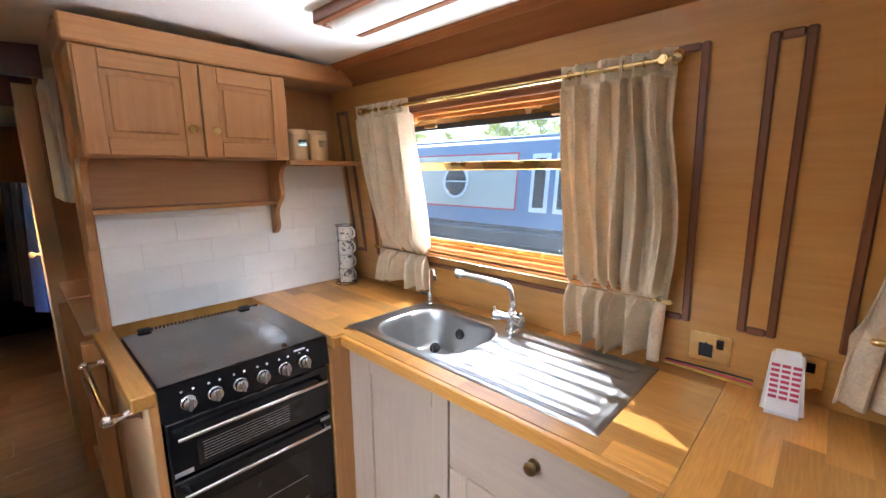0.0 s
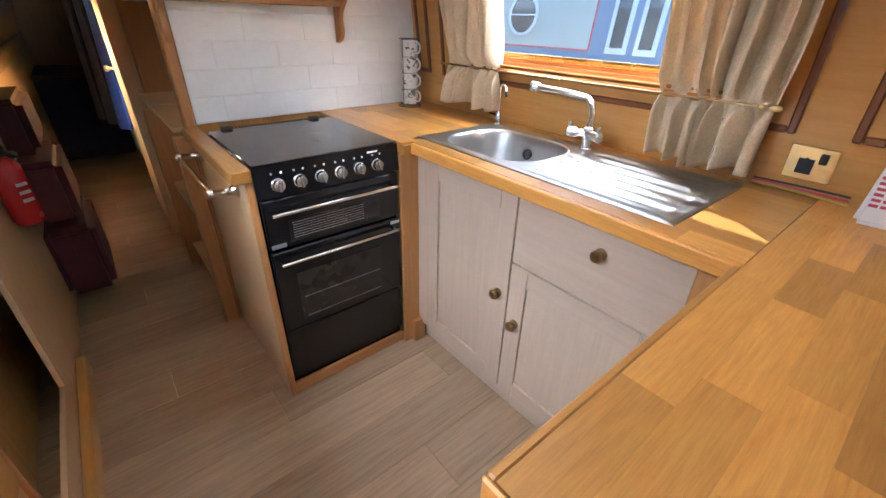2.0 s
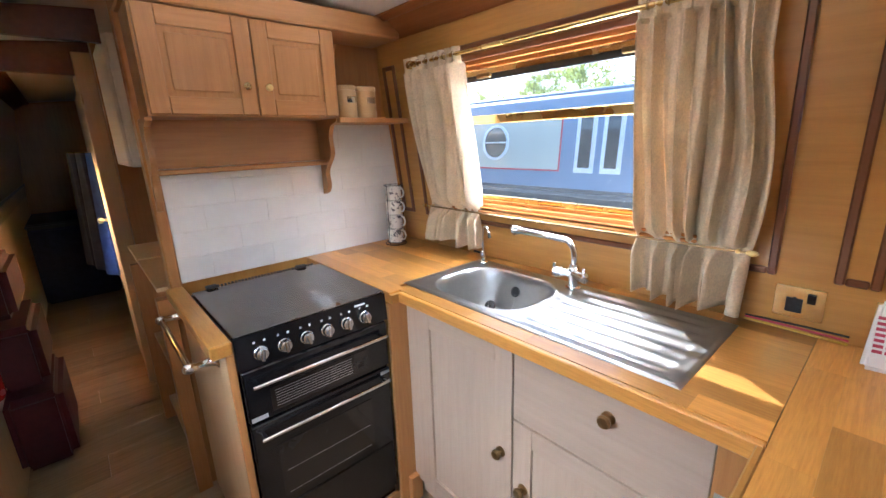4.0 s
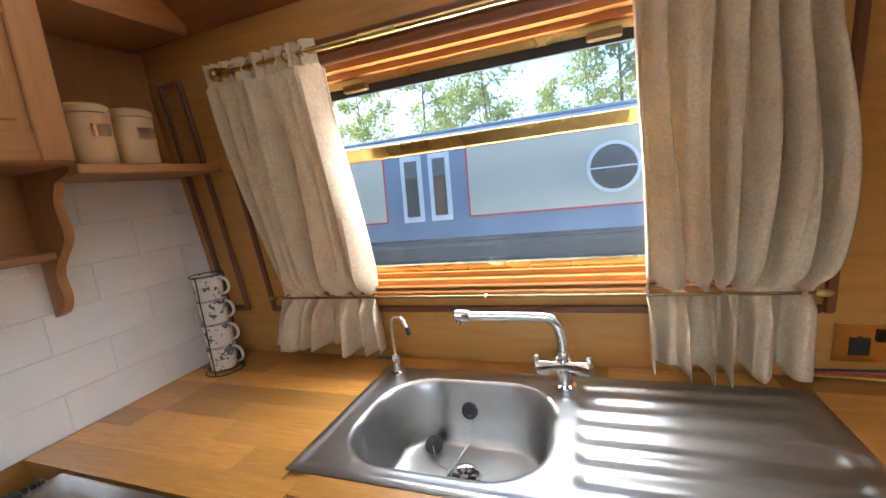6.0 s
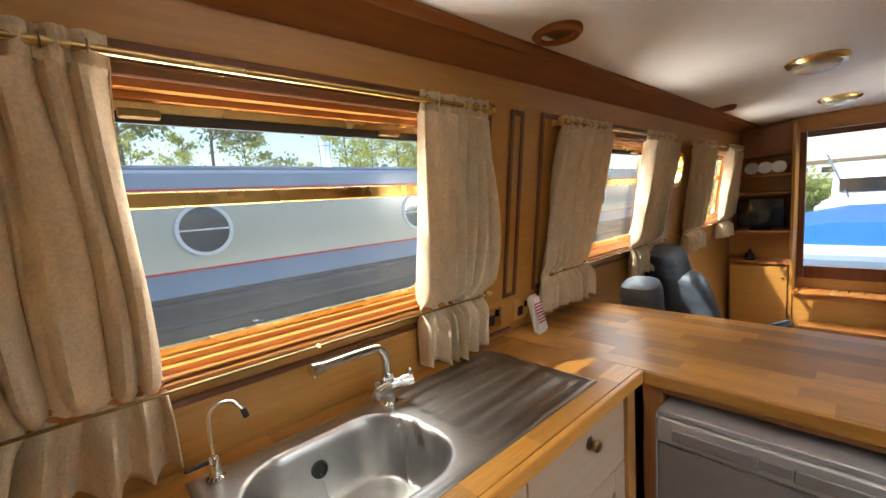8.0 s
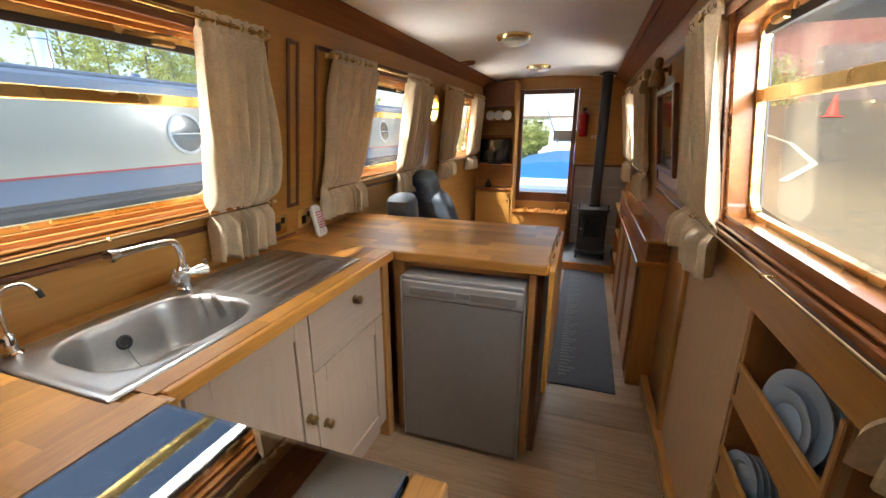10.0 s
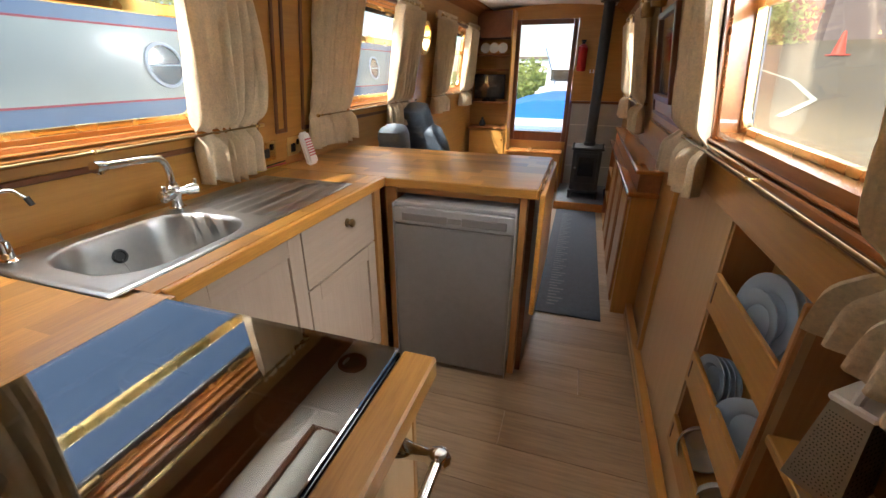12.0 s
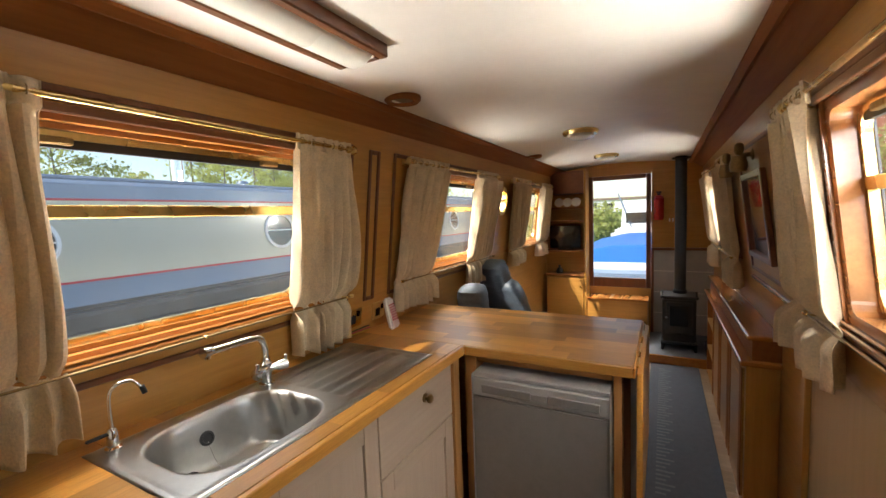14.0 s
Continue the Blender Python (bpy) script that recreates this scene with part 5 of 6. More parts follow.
# bookcase, television and what stands on it, in the port bow corner
bk = thing("bookcase", (-0.5, 3.7, 0), "varnished wooden bookcase in the bow corner", "bookcase")
BF = 3.60
part("side", boxes((-0.400, -0.376, BF, BOW - 0.002, 0.0, 1.97), bev=0.003), HONEY_Z, bk)
part("head", boxes((-0.78, -0.401, BF, BOW - 0.002, 1.70, 1.96)), MAHOG_Y, bk)
for z in (0.72, 1.01, 1.36, 1.52):
    part("shelf", boxes((-0.86, -0.401, BF, BOW - 0.002, z, z + 0.022), bev=0.002), RED_Y, bk)
d = part("cupboard_door", boxes((-0.84, -0.41, BF, BF + 0.02, 0.06, 0.70), bev=0.003), HONEY_X, bk)
part("knob", lathe([(0.006, 0), (0.012, 0.012), (0.006, 0.018)], 12, aim((-0.44, BF, 0.60), (-0.44, BF - 0.1, 0.60))), BRASS, d, smooth=True)
tv = thing("television", (-0.49, 3.66, 1.032), "small flat black television on a shelf", "television")
part("screen", boxes((-0.80, -0.44, BF + 0.03, BF + 0.055, 1.055, 1.325), bev=0.004), BLACK, tv)
part("glass", boxes((-0.788, -0.452, BF + 0.0275, BF + 0.0298, 1.082, 1.312)), GLASSY, tv)
part("foot", boxes((-0.70, -0.54, BF + 0.01, BF + 0.10, 1.0325, 1.054), bev=0.003), BLACK, tv)
for k, x in enumerate((-0.70, -0.60, -0.50)):
    g = tagged(part("plate", lathe([(0.004, 0.0), (0.035, 0.0), (0.055, 0.008), (0.055, 0.011), (0.033, 0.004), (0.004, 0.004)], 28, Matrix.Translation((x, BF + 0.10, 1.5995)) @ Matrix.Rotation(radians(78), 4, "X")), CHINAW, smooth=True), "small decorated plate standing on the shelf", "plate", "plates on the bookcase")
vs = thing("ornament", (-0.58, 3.68, 0.742), "small dark ornament on the shelf", "ornament")
part("body", lathe([(0.03, 0), (0.045, 0.02), (0.03, 0.06), (0.012, 0.08), (0.016, 0.10)], 16, Matrix.Translation((-0.70, 3.68, 0.7425))), BLACKM, vs, smooth=True)

# bow steps and board below the door
st = thing("bow_steps", (0.05, 3.7, 0), "wooden steps and locker below the bow door", "steps")
part("locker", boxes((-0.374, 0.27, 3.62, BOW - 0.002, 0.0, 0.46)), HONEY_X, st)
part("tread", boxes((-0.374, 0.28, 3.58, BOW - 0.002, 0.461, 0.485), bev=0.004), SILL, st)
part("lower_step", boxes((-0.30, 0.24, 3.40, 3.578, 0.0, 0.22)), HONEY_X, st)
part("lower_tread", boxes((-0.31, 0.25, 3.38, 3.579, 0.221, 0.243), bev=0.004), SILL, st)

mt = thing("floor_mat", (0.51, 1.9, 0), "long blue-grey ribbed runner mat on the floor", "mat")
part("runner", boxes((0.320, 0.715, 0.795, 2.95, 0.0, 0.007), bev=0.003), MATBLUE, mt)
for k in range(46):
    y = 0.90 + k * 0.042
    w = 0.05 + 0.045 * ((k * 7) % 3) / 2
    part("rib", boxes((0.52 - 0.13, 0.52 - 0.13 + w, y, y + 0.016, 0.0072, 0.0085)), MATLT, mt)


def chair(x, y, turn, back, tilt, label, neck=0.10, slim=1.0):
    c = thing("recliner_chair", (x, y, 0), label, "chair", "reclining chairs")
    m = Matrix.Translation((x, y, 0)) @ Matrix.Rotation(radians(turn), 4, "Z") @ Matrix.Diagonal((slim, 1, 1, 1))

    def pad(nm, w, d, z0, z1, tilt, dy, seg=8):
        bm = bmesh.new()
        mm = m @ Matrix.Translation((0, dy, z0)) @ Matrix.Rotation(radians(tilt), 4, "X")
        h = z1 - z0
        rows = []
        nu, nv = 24, 22
        for j in range(nv + 1):
            v = j / nv
            sw = (1 - 0.35 * max(0, (v - 0.7) / 0.3) ** 2.2)
            rowa = []
            for i in range(nu):
                a = 2 * math.pi * i / nu
                cx, cy = math.copysign(abs(math.cos(a)) ** 0.6, math.cos(a)), math.copysign(abs(math.sin(a)) ** 0.7, math.sin(a))
                puff = 1 + 0.10 * math.sin(v * math.pi * 5) ** 2 - 0.06 * (abs(cx) < 0.15)
                end = math.sin(min(v, 1 - v) * math.pi * 0.5 / 0.10) if min(v, 1 - v) < 0.10 else 1
                end = 0.45 + 0.55 * end
                rowa.append(bm.verts.new(mm @ Vector((cx * w / 2 * sw * end, cy * d / 2 * puff * end, h * v))))
            rows.append(rowa)
        for p, q in zip(rows, rows[1:]):
            for i in range(nu):
                bm.faces.new((p[i], p[(i + 1) % nu], q[(i + 1) % nu], q[i]))
        bm.faces.new(rows[0][::-1])
        bm.faces.new(rows[-1])
        return part(nm, bm, LEATHER, c, smooth=True)
    pad("backrest", 0.46, 0.13, 0.46, back - neck, tilt, -0.20)
    up = back - 0.25 - 0.46
    pad("headrest", 0.25, 0.15, back - 0.25, back, tilt, -0.20 - up * math.tan(radians(tilt)))
    bm = boxes((-0.25, 0.25, -0.20, 0.28, 0.40, 0.52), bev=0.045, seg=3, m=m)
    part("seat", bm, LEATHER, c, smooth=True)
    part("pedestal", lathe([(0.22, 0.0), (0.22, 0.02), (0.04, 0.04), (0.035, 0.398)], 24, m), BLACKM, c, smooth=True)
    for s in (-1, 1):
        part("armrest", boxes((s * 0.29 - 0.03, s * 0.29 + 0.03, -0.18, 0.22, 0.58, 0.63), bev=0.02, seg=2, m=m), LEATHER, c, smooth=True)
        part("arm_post", rod(m @ Vector((s * 0.27, -0.05, 0.43)), m @ Vector((s * 0.29, -0.05, 0.585)), 0.016), BLACKM, c)


chair(-0.655, 1.26, 2, 1.06, 12, "blue-grey leather recliner chair with a rounded headrest", 0.20, 0.75)
chair(-0.56, 2.02, -24, 1.15, 24, "blue-grey leather recliner chair turned to the cabin")

# ---- ceiling fittings ----
def ceil_z(x):
    return 2.035 - 0.045 * (abs(x) / 0.68) ** 2


def strip_light():
    x0, x1, y0, y1 = -0.525, -0.330, -0.985, -0.315
    z = ceil_z(0.40) - 0.004
    s = thing("strip_light", ((x0 + x1) / 2, (y0 + y1) / 2, z), "wood-framed fluorescent strip light with a clear ribbed cover, off", "ceiling light")
    part("frame", ring_z(x0, x1, y0, y1, 0.030, z - 0.030, z + 0.02), MAHOG_Y, s)
    bm = bmesh.new()
    n = 14
    prof = [(x0 + 0.032 + (x1 - x0 - 0.064) * i / n, z - 0.018 - 0.034 * math.sin(math.pi * i / n) ** 0.7) for i in range(n + 1)]
    extrude(prof, y0 + 0.032, y1 - 0.032, "y", bm)
    part("cover", bm, DIFFUSE, s, "ribbed translucent cover", smooth=True)


def ring_z(x0, x1, y0, y1, w, z0, z1):
    return boxes((x0, x0 + w, y0, y1, z0, z1), (x1 - w, x1, y0, y1, z0, z1), (x0 + w + 0.0004, x1 - w - 0.0004, y0, y0 + w, z0, z1), (x0 + w + 0.0004, x1 - w - 0.0004, y1 - w, y1, z0, z1), bev=0.004)


DIFFUSE = material("diffuser", (0.70, 0.69, 0.62), 0.25, vary=0.05, scale=8, coat=0.3)
strip_light()
for y, x in ((0.13, -0.575), (2.30, -0.62)):
    z = ceil_z(x)
    v = thing("ceiling_vent", (x, y, z), "round wooden ceiling vent ring with a dark mushroom vent", "vent", "ceiling vents")
    part("ring", lathe([(0.048, 0.0), (0.052, -0.014), (0.070, -0.016), (0.080, -0.006), (0.080, 0.012)], 28, Matrix.Translation((x, y, z)), cap=False), RED_Y, v, smooth=True)
    part("disc", lathe([(0.05, 0.0), (0.05, 0.004)], 24, Matrix.Translation((x, y, z - 0.004))), OLDBRASS, v, smooth=True)
for y in (1.55, 2.98):
    z = ceil_z(0)
    v = thing("dome_light", (-0.08, y, z), "round brass ceiling light with a frosted glass dome, off", "ceiling light", "dome lights")
    part("rim", lathe([(0.115, 0.0), (0.118, -0.012), (0.108, -0.028), (0.092, -0.030)], 28, Matrix.Translation((-0.08, y, z)), cap=False), BRASS, v, smooth=True)
    part("dome", lathe([(0.093, -0.026), (0.085, -0.045), (0.06, -0.058), (0.02, -0.063)], 28, Matrix.Translation((-0.08, y, z))), DIFFUSE, v, smooth=True)

# ---- passage aft of the galley ----
us = thing("shelf_unit", (0.1, -2.0, 0), "open wooden shelf unit at the passage behind the galley", "shelf")
part("front_post", boxes((0.264, 0.318, -1.64, -1.585, 0.0, 0.90), bev=0.003), CUP, us)
part("divider", boxes((0.0, 0.335, -2.32, -2.29, 0.0, 0.90), bev=0.003), CUP, us)
part("back", boxes((-0.20, -0.18, -2.745, -1.70, 0.0, 2.0)), CUP, us)
part("end", boxes((-0.178, 0.26, -2.765, -2.748, 0.0, 2.0)), CUP, us)
for z in (0.12, 0.50, 0.90):
    part("shelf", boxes((-0.178, 0.300, -2.745, -2.321, z, z + 0.018), (-0.178, 0.300, -2.288, -1.70, z, z + 0.018), bev=0.002), BIRCH, us)
wb = thing("white_cupboard", (0.2, -2.1, 1.35), "white wall cabinet hanging over the shelves", "cupboard")
part("body", boxes((0.0, 0.240, -2.74, -2.20, 1.38, 1.96), bev=0.004), WHITE, wb)
part("door", boxes((0.241, 0.256, -2.735, -2.205, 1.385, 1.955), bev=0.003), WHITE, wb)

dr2 = thing("door_2", (0.33, -2.9, 0), "open varnished cabin door with brass hinges and knob", "door", kind="structure")
part("jamb", boxes((0.262, 0.345, -2.86, -2.80, 0.0, 1.97), bev=0.004), BIRCH, dr2)
lf2 = part("leaf", boxes((0.305, 0.335, -3.46, -2.87, 0.02, 1.92), bev=0.003), HONEY_Z, dr2)
for z in (0.35, 1.72):
    part("hinge", boxes((0.336, 0.341, -2.92, -2.80, z - 0.04, z + 0.04), bev=0.001), BRASS, dr2)
part("knob", lathe([(0.012, 0), (0.008, 0.02), (0.020, 0.035), (0.018, 0.05), (0.006, 0.055)], 14, aim((0.336, -3.38, 1.0), (0.5, -3.38, 1.0))), BRASS, lf2, smooth=True)
tagged(part("wall_passage", boxes((0.23, 0.26, AFT, -2.865, 0.0, 2.06)), HONEY_Z), "wooden partition along the dark passage", "wall", kind="structure")
tagged(part("wall_passage_end", boxes((-0.93, 0.26, -2.86, -2.77, 0.0, 2.06)), HONEY_X), "wooden partition behind the shelves", "wall", kind="structure")
bm = grid_slab([0.262, 0.92], [1.86, 2.04], [], 0.04, lambda x, z, t: Vector((x, -2.84 - t, z)))
tagged(part("trim", bm, MAHOG_Y), "dark wooden head board over the passage door", "trim", kind="structure")
bm = grid_slab([0.262, 0.92], [1.90, 2.04], [], 0.03, lambda x, z, t: Vector((x, -2.12 - t, z)))
tagged(part("trim", bm, MAHOG_Y), "dark beam across the passage", "trim", kind="structure")

mb = thing("maroon_cushions", (0.83, -2.35, 0.3), "stack of maroon vinyl seat cushions against the side", "cushion")
for k, (z0, z1, d, yy) in enumerate(((0.06, 0.42, 0.20, -2.42), (0.43, 0.72, 0.17, -2.50), (0.73, 0.98, 0.12, -2.62))):
    part("cushion", boxes((0.888 - d, 0.888, yy - 0.26, yy + 0.26, z0, z1), bev=0.03, seg=3), MAROON, mb, smooth=True)
extinguisher(0.835, -1.78, 0.62, 0.30, (-0.6, 0.8, 0), "red fire extinguisher clipped to the panelled side")
bl = thing("blue_coats", (0.4, -4.2, 0.8), "dark blue clothes hanging in the passage", "clothes")
for k in range(3):
    m = Matrix.Translation((0.32 + 0.05 * k, -3.75 - 0.22 * k, 0.55))
    bm = bmesh.new()
    rows = [[bm.verts.new(m @ Vector((0.07 * math.cos(a) * (0.5 + 0.6 * (1 - v)) * (1 + 0.2 * math.sin(5 * a + k)), 0.14 * math.sin(a) * (0.5 + 0.6 * (1 - v)), 0.9 * v))) for a in np.linspace(0, 6.283, 20, endpoint=False)] for v in np.linspace(0, 1, 12)]
    for p, q in zip(rows, rows[1:]):
        for i in range(20):
            bm.faces.new((p[i], p[(i + 1) % 20], q[(i + 1) % 20], q[i]))
    bm.faces.new(rows[-1])
    part("garment", bm, (BLUEC, DARK, DARK)[k], bl, smooth=True)
bd = thing("engine_box", (0.55, -5.6, 0), "dark covered box at the stern steps", "box")
part("box", boxes((0.28, 0.88, -6.2, -5.2, 0.0, 0.75), bev=0.02, seg=2), DARK, bd)
part("cover", boxes((0.26, 0.89, -6.22, -5.18, 0.751, 0.80), bev=0.015, seg=2), BLACKM, bd)


# ---- outside ----
BOATC = material("cream_paint", (0.54, 0.525, 0.42), 0.3, vary=0.03, scale=3, coat=0.2)
BOATB = material("slate_blue_paint", (0.17, 0.235, 0.345), 0.3, vary=0.05, scale=3, coat=0.2)
BOATR = material("red_lining", (0.45, 0.03, 0.05), 0.4, vary=0.05)
HULL = material("black_bitumen", (0.035, 0.037, 0.042), 0.55, vary=0.3, scale=9, bump=0.1)
WATER = material("canal_water", (0.03, 0.035, 0.025), 0.08, vary=0.2, scale=2, bump=0.15)
TARMAC = material("yard_gravel", (0.18, 0.125, 0.056), 0.9, vary=0.22, scale=14, bump=0.4, second=(0.085, 0.060, 0.030))
GRASS = material("grass", (0.13, 0.19, 0.03), 0.9, vary=0.25, scale=3, bump=0.3)
PAINTL = material("pale_line_paint", (0.72, 0.66, 0.46), 0.8, vary=0.15, scale=20)
CONE = material("cone_orange", (0.75, 0.08, 0.03), 0.5, vary=0.05)
BARN = material("rust_red_cladding", (0.30, 0.10, 0.06), 0.7, vary=0.15, scale=3, stretch=(1, 1, 0.1))
BARN2 = material("grey_brown_roof", (0.22, 0.15, 0.12), 0.7, vary=0.15, scale=4)
TARP = material("blue_tarpaulin", (0.02, 0.16, 0.55), 0.45, vary=0.08, scale=5, bump=0.1)
WHITEB = material("white_hull", (0.80, 0.80, 0.80), 0.35, vary=0.03, scale=3)
BARK = material("bark", (0.21, 0.17, 0.13), 0.9, vary=0.25, scale=20, bump=0.4)
LEAF = material("spring_leaves", (0.48, 0.51, 0.15), 0.6, vary=0.25, scale=3, spread=0.35, island=True)
LEAFD = material("pine_leaves", (0.28, 0.32, 0.15), 0.7, vary=0.25, scale=3, spread=0.35, island=True)
let_light_through(LEAF, 0.5)
let_light_through(LEAFD, 0.4)

tagged(part("ground", boxes((-900, 900, -900, 900, -0.75, -0.60)), WATER), "dark canal water reaching away", "water", kind="structure")
# the bank beyond the moored boat
bm = bmesh.new()
gx, gy = np.linspace(-7.5, -160, 16), np.linspace(-160, 160, 33)
vv = [[bm.verts.new((x, y, -0.4 + 1.3 * (1 - math.exp((x + 7.5) / 9)) + 0.2 * math.sin(y * 0.3 + x))) for y in gy] for x in gx]
for i in range(len(gx) - 1):
    for j in range(len(gy) - 1):
        bm.faces.new((vv[i][j], vv[i + 1][j], vv[i + 1][j + 1], vv[i][j + 1]))
tagged(part("bank", bm, GRASS, smooth=True), "grassy canal bank", "ground", kind="structure")


# the yard beside the boat rises away from the quay
def yard(x, y):
    return 0.72 + 0.078 * max(0.0, 0.30 * (x - 1.4) + 0.954 * (y + 1.4)) if y > -1.4 - 0.314 * (x - 1.4) else 0.72


bm = bmesh.new()
gx, gy = [1.5, 1.55, 2, 3, 4, 6, 8, 11, 15, 20, 30, 50, 90], list(np.linspace(-40, -4, 8)) + list(np.linspace(-3, 24, 28)) + [35, 60, 100]
vv = [[bm.verts.new((x, y, yard(x, y) if i else -0.7)) for y in gy] for i, x in enumerate(gx)]
for i in range(len(gx) - 1):
    for j in range(len(gy) - 1):
        bm.faces.new((vv[i][j], vv[i + 1][j], vv[i + 1][j + 1], vv[i][j + 1]))
tagged(part("yard", bm, TARMAC), "sunlit pale gravel boatyard rising from the quay", "ground", kind="structure")


def strip_on_yard(name, pts, w, mat, label):
    bm = bmesh.new()
    fine = []
    for p, q in zip(pts, pts[1:]):
        for s in range(12):
            fine.append(Vector(p) + (Vector(q) - Vector(p)) * s / 12)
    fine.append(Vector(pts[-1]))
    rows = []
    for i, p in enumerate(fine):
        t = (fine[min(i + 1, len(fine) - 1)] - fine[max(i - 1, 0)]).normalized()
        n = Vector((-t.y, t.x))
        rows.append([bm.verts.new((*(p + n * s * w), yard(*(p + n * s * w)) + 0.012)) for s in (-0.5, 0.5)])
    for a, b in zip(rows, rows[1:]):
        bm.faces.new((a[0], a[1], b[1], b[0]))
    tagged(part(name, bm, mat), label, "road marking", kind="structure")


strip_on_yard("road_line", [(3.2, 8.0), (2.95, 5.3), (2.52, 3.55), (1.95, 2.62)], 0.055, PAINTL, "worn cream painted line on the yard")
cn = thing("traffic_cone", (5.4, 10.2, yard(5.4, 10.2)), "orange plastic traffic cone on the yard", "traffic cone")
q = Matrix.Translation((5.4, 10.2, yard(5.4, 10.2) + 0.01))
part("base", boxes((-0.16, 0.16, -0.16, 0.16, 0, 0.03), bev=0.008, m=q), CONE, cn)
part("cone", lathe([(0.12, 0.03), (0.028, 0.46), (0.02, 0.465)], 20, q), CONE, cn, smooth=True)


def cloud(name, mat, spots, count, size, seed, parent, label=""):
    """A crown of many small leaf cards gathered round points."""
    rng = np.random.default_rng(seed)
    spots = np.array(spots, float)
    k = rng.integers(0, len(spots), count)
    c = spots[k, :3] + rng.normal(0, 1, (count, 3)) * spots[k, 3:4] * np.array([1, 1, 0.8])
    a, b = rng.normal(0, 1, (count, 3)), rng.normal(0, 1, (count, 3))
    a /= np.linalg.norm(a, axis=1)[:, None]
    b -= a * (a * b).sum(1)[:, None]
    b /= np.linalg.norm(b, axis=1)[:, None]
    s = size * rng.uniform(0.5, 1.3, (count, 1))
    v = np.stack([c - a * s, c + b * s * 0.5, c + a * s, c - b * s * 0.5], 1).reshape(-1, 3)
    me = bpy.data.meshes.new(name)
    me.from_pydata(v.tolist(), [], [(4 * i, 4 * i + 1, 4 * i + 2, 4 * i + 3) for i in range(count)])
    me.materials.append(mat)
    ob = new(name, me)
    ob.parent, ob.matrix_parent_inverse = parent, world_of(parent).inverted()
    return tagged(ob, label, kind="stuff")


def tree(x, y, z, h, seed, mat=LEAF, bare=0.3, leaves=1500, label="young broadleaf tree in fresh spring leaf", spread=0.28, low=0.3):
    rng = random.Random(seed)
    t = thing("tree", (x, y, z), label, "tree", "trees on the bank")
    bm = tube(bend([(x, y, z - 0.2), (x + 0.02 * h * rng.uniform(-1, 1), y, z + 0.4 * h), (x + 0.03 * h * rng.uniform(-1, 1), y + 0.03 * h * rng.uniform(-1, 1), z + 0.95 * h)], 5), [0.011 * h * (1 - 0.085 * i) + 0.004 for i in range(11)], 7)
    part("trunk", bm, BARK, t, smooth=True)
    spots, limbs = [], bmesh.new()
    for k in range(16):
        a, u = rng.uniform(0, 6.28), low + (0.95 - low) * (k + rng.random()) / 16
        r = h * spread * (1.15 - u) * rng.uniform(0.7, 1.3)
        p, q = Vector((x, y, z + h * u)), Vector((x + r * math.cos(a), y + r * math.sin(a), z + h * (u + 0.10 * rng.uniform(0.3, 1.4))))
        tube([p, p.lerp(q, 0.5) + Vector((0, 0, 0.02 * h)), q], [0.004 * h, 0.0025 * h, 0.0008 * h], 5, limbs)
        for f in (0.45, 0.75, 1.0):
            s = p.lerp(q, f)
            spots.append((*s, h * 0.035 * rng.uniform(0.6, 1.5)))
    part("limbs", limbs, BARK, t)
    cloud("crown", mat, spots, leaves, h * 0.015, seed, t)


rng = random.Random(5)
for k in range(34):
    y = -26 + k * 1.75 + rng.uniform(-0.7, 0.7)
    x = -15 - rng.uniform(0, 8)
    tree(x, y, 0.5, rng.uniform(3.6, 6.2), 100 + k, leaves=3600, spread=0.42, low=0.08)
for y, h in ((0.8, 9.0), (3.6, 8.4)):
    tree(-17 - 0.3 * h + 2, y, 0.6, h, int(31 + y * 10), LEAFD, leaves=3200, label="tall dark pine on the bank", spread=0.26, low=0.42)
for y in (-9, -13, -5.5, 12, 16):
    tree(-22, y, 0.6, 8.5, int(300 + y), LEAF, leaves=2600, label="tall birch in fresh spring leaf", spread=0.30, low=0.2)
hg = thing("hedge", (-14, 0, 0.4), "low spring-green hedge along the bank", "hedge")
cloud("leaves", LEAF, [(-12.5 - rng.uniform(0, 3), y, 0.9 + rng.uniform(0, 1.6), 0.5) for y in np.linspace(-30, 34, 130)], 22000, 0.10, 77, hg)
hg = thing("hedge", (5, 20, 2.2), "clipped green bush beyond the yard", "hedge")
cloud("leaves", LEAF, [(3.6 + rng.uniform(0, 3.6), 17.5 + rng.uniform(0, 1.5), yard(5, 18) + 0.2 + rng.uniform(0, 1.1), 0.4) for k in range(40)], 6000, 0.10, 78, hg)


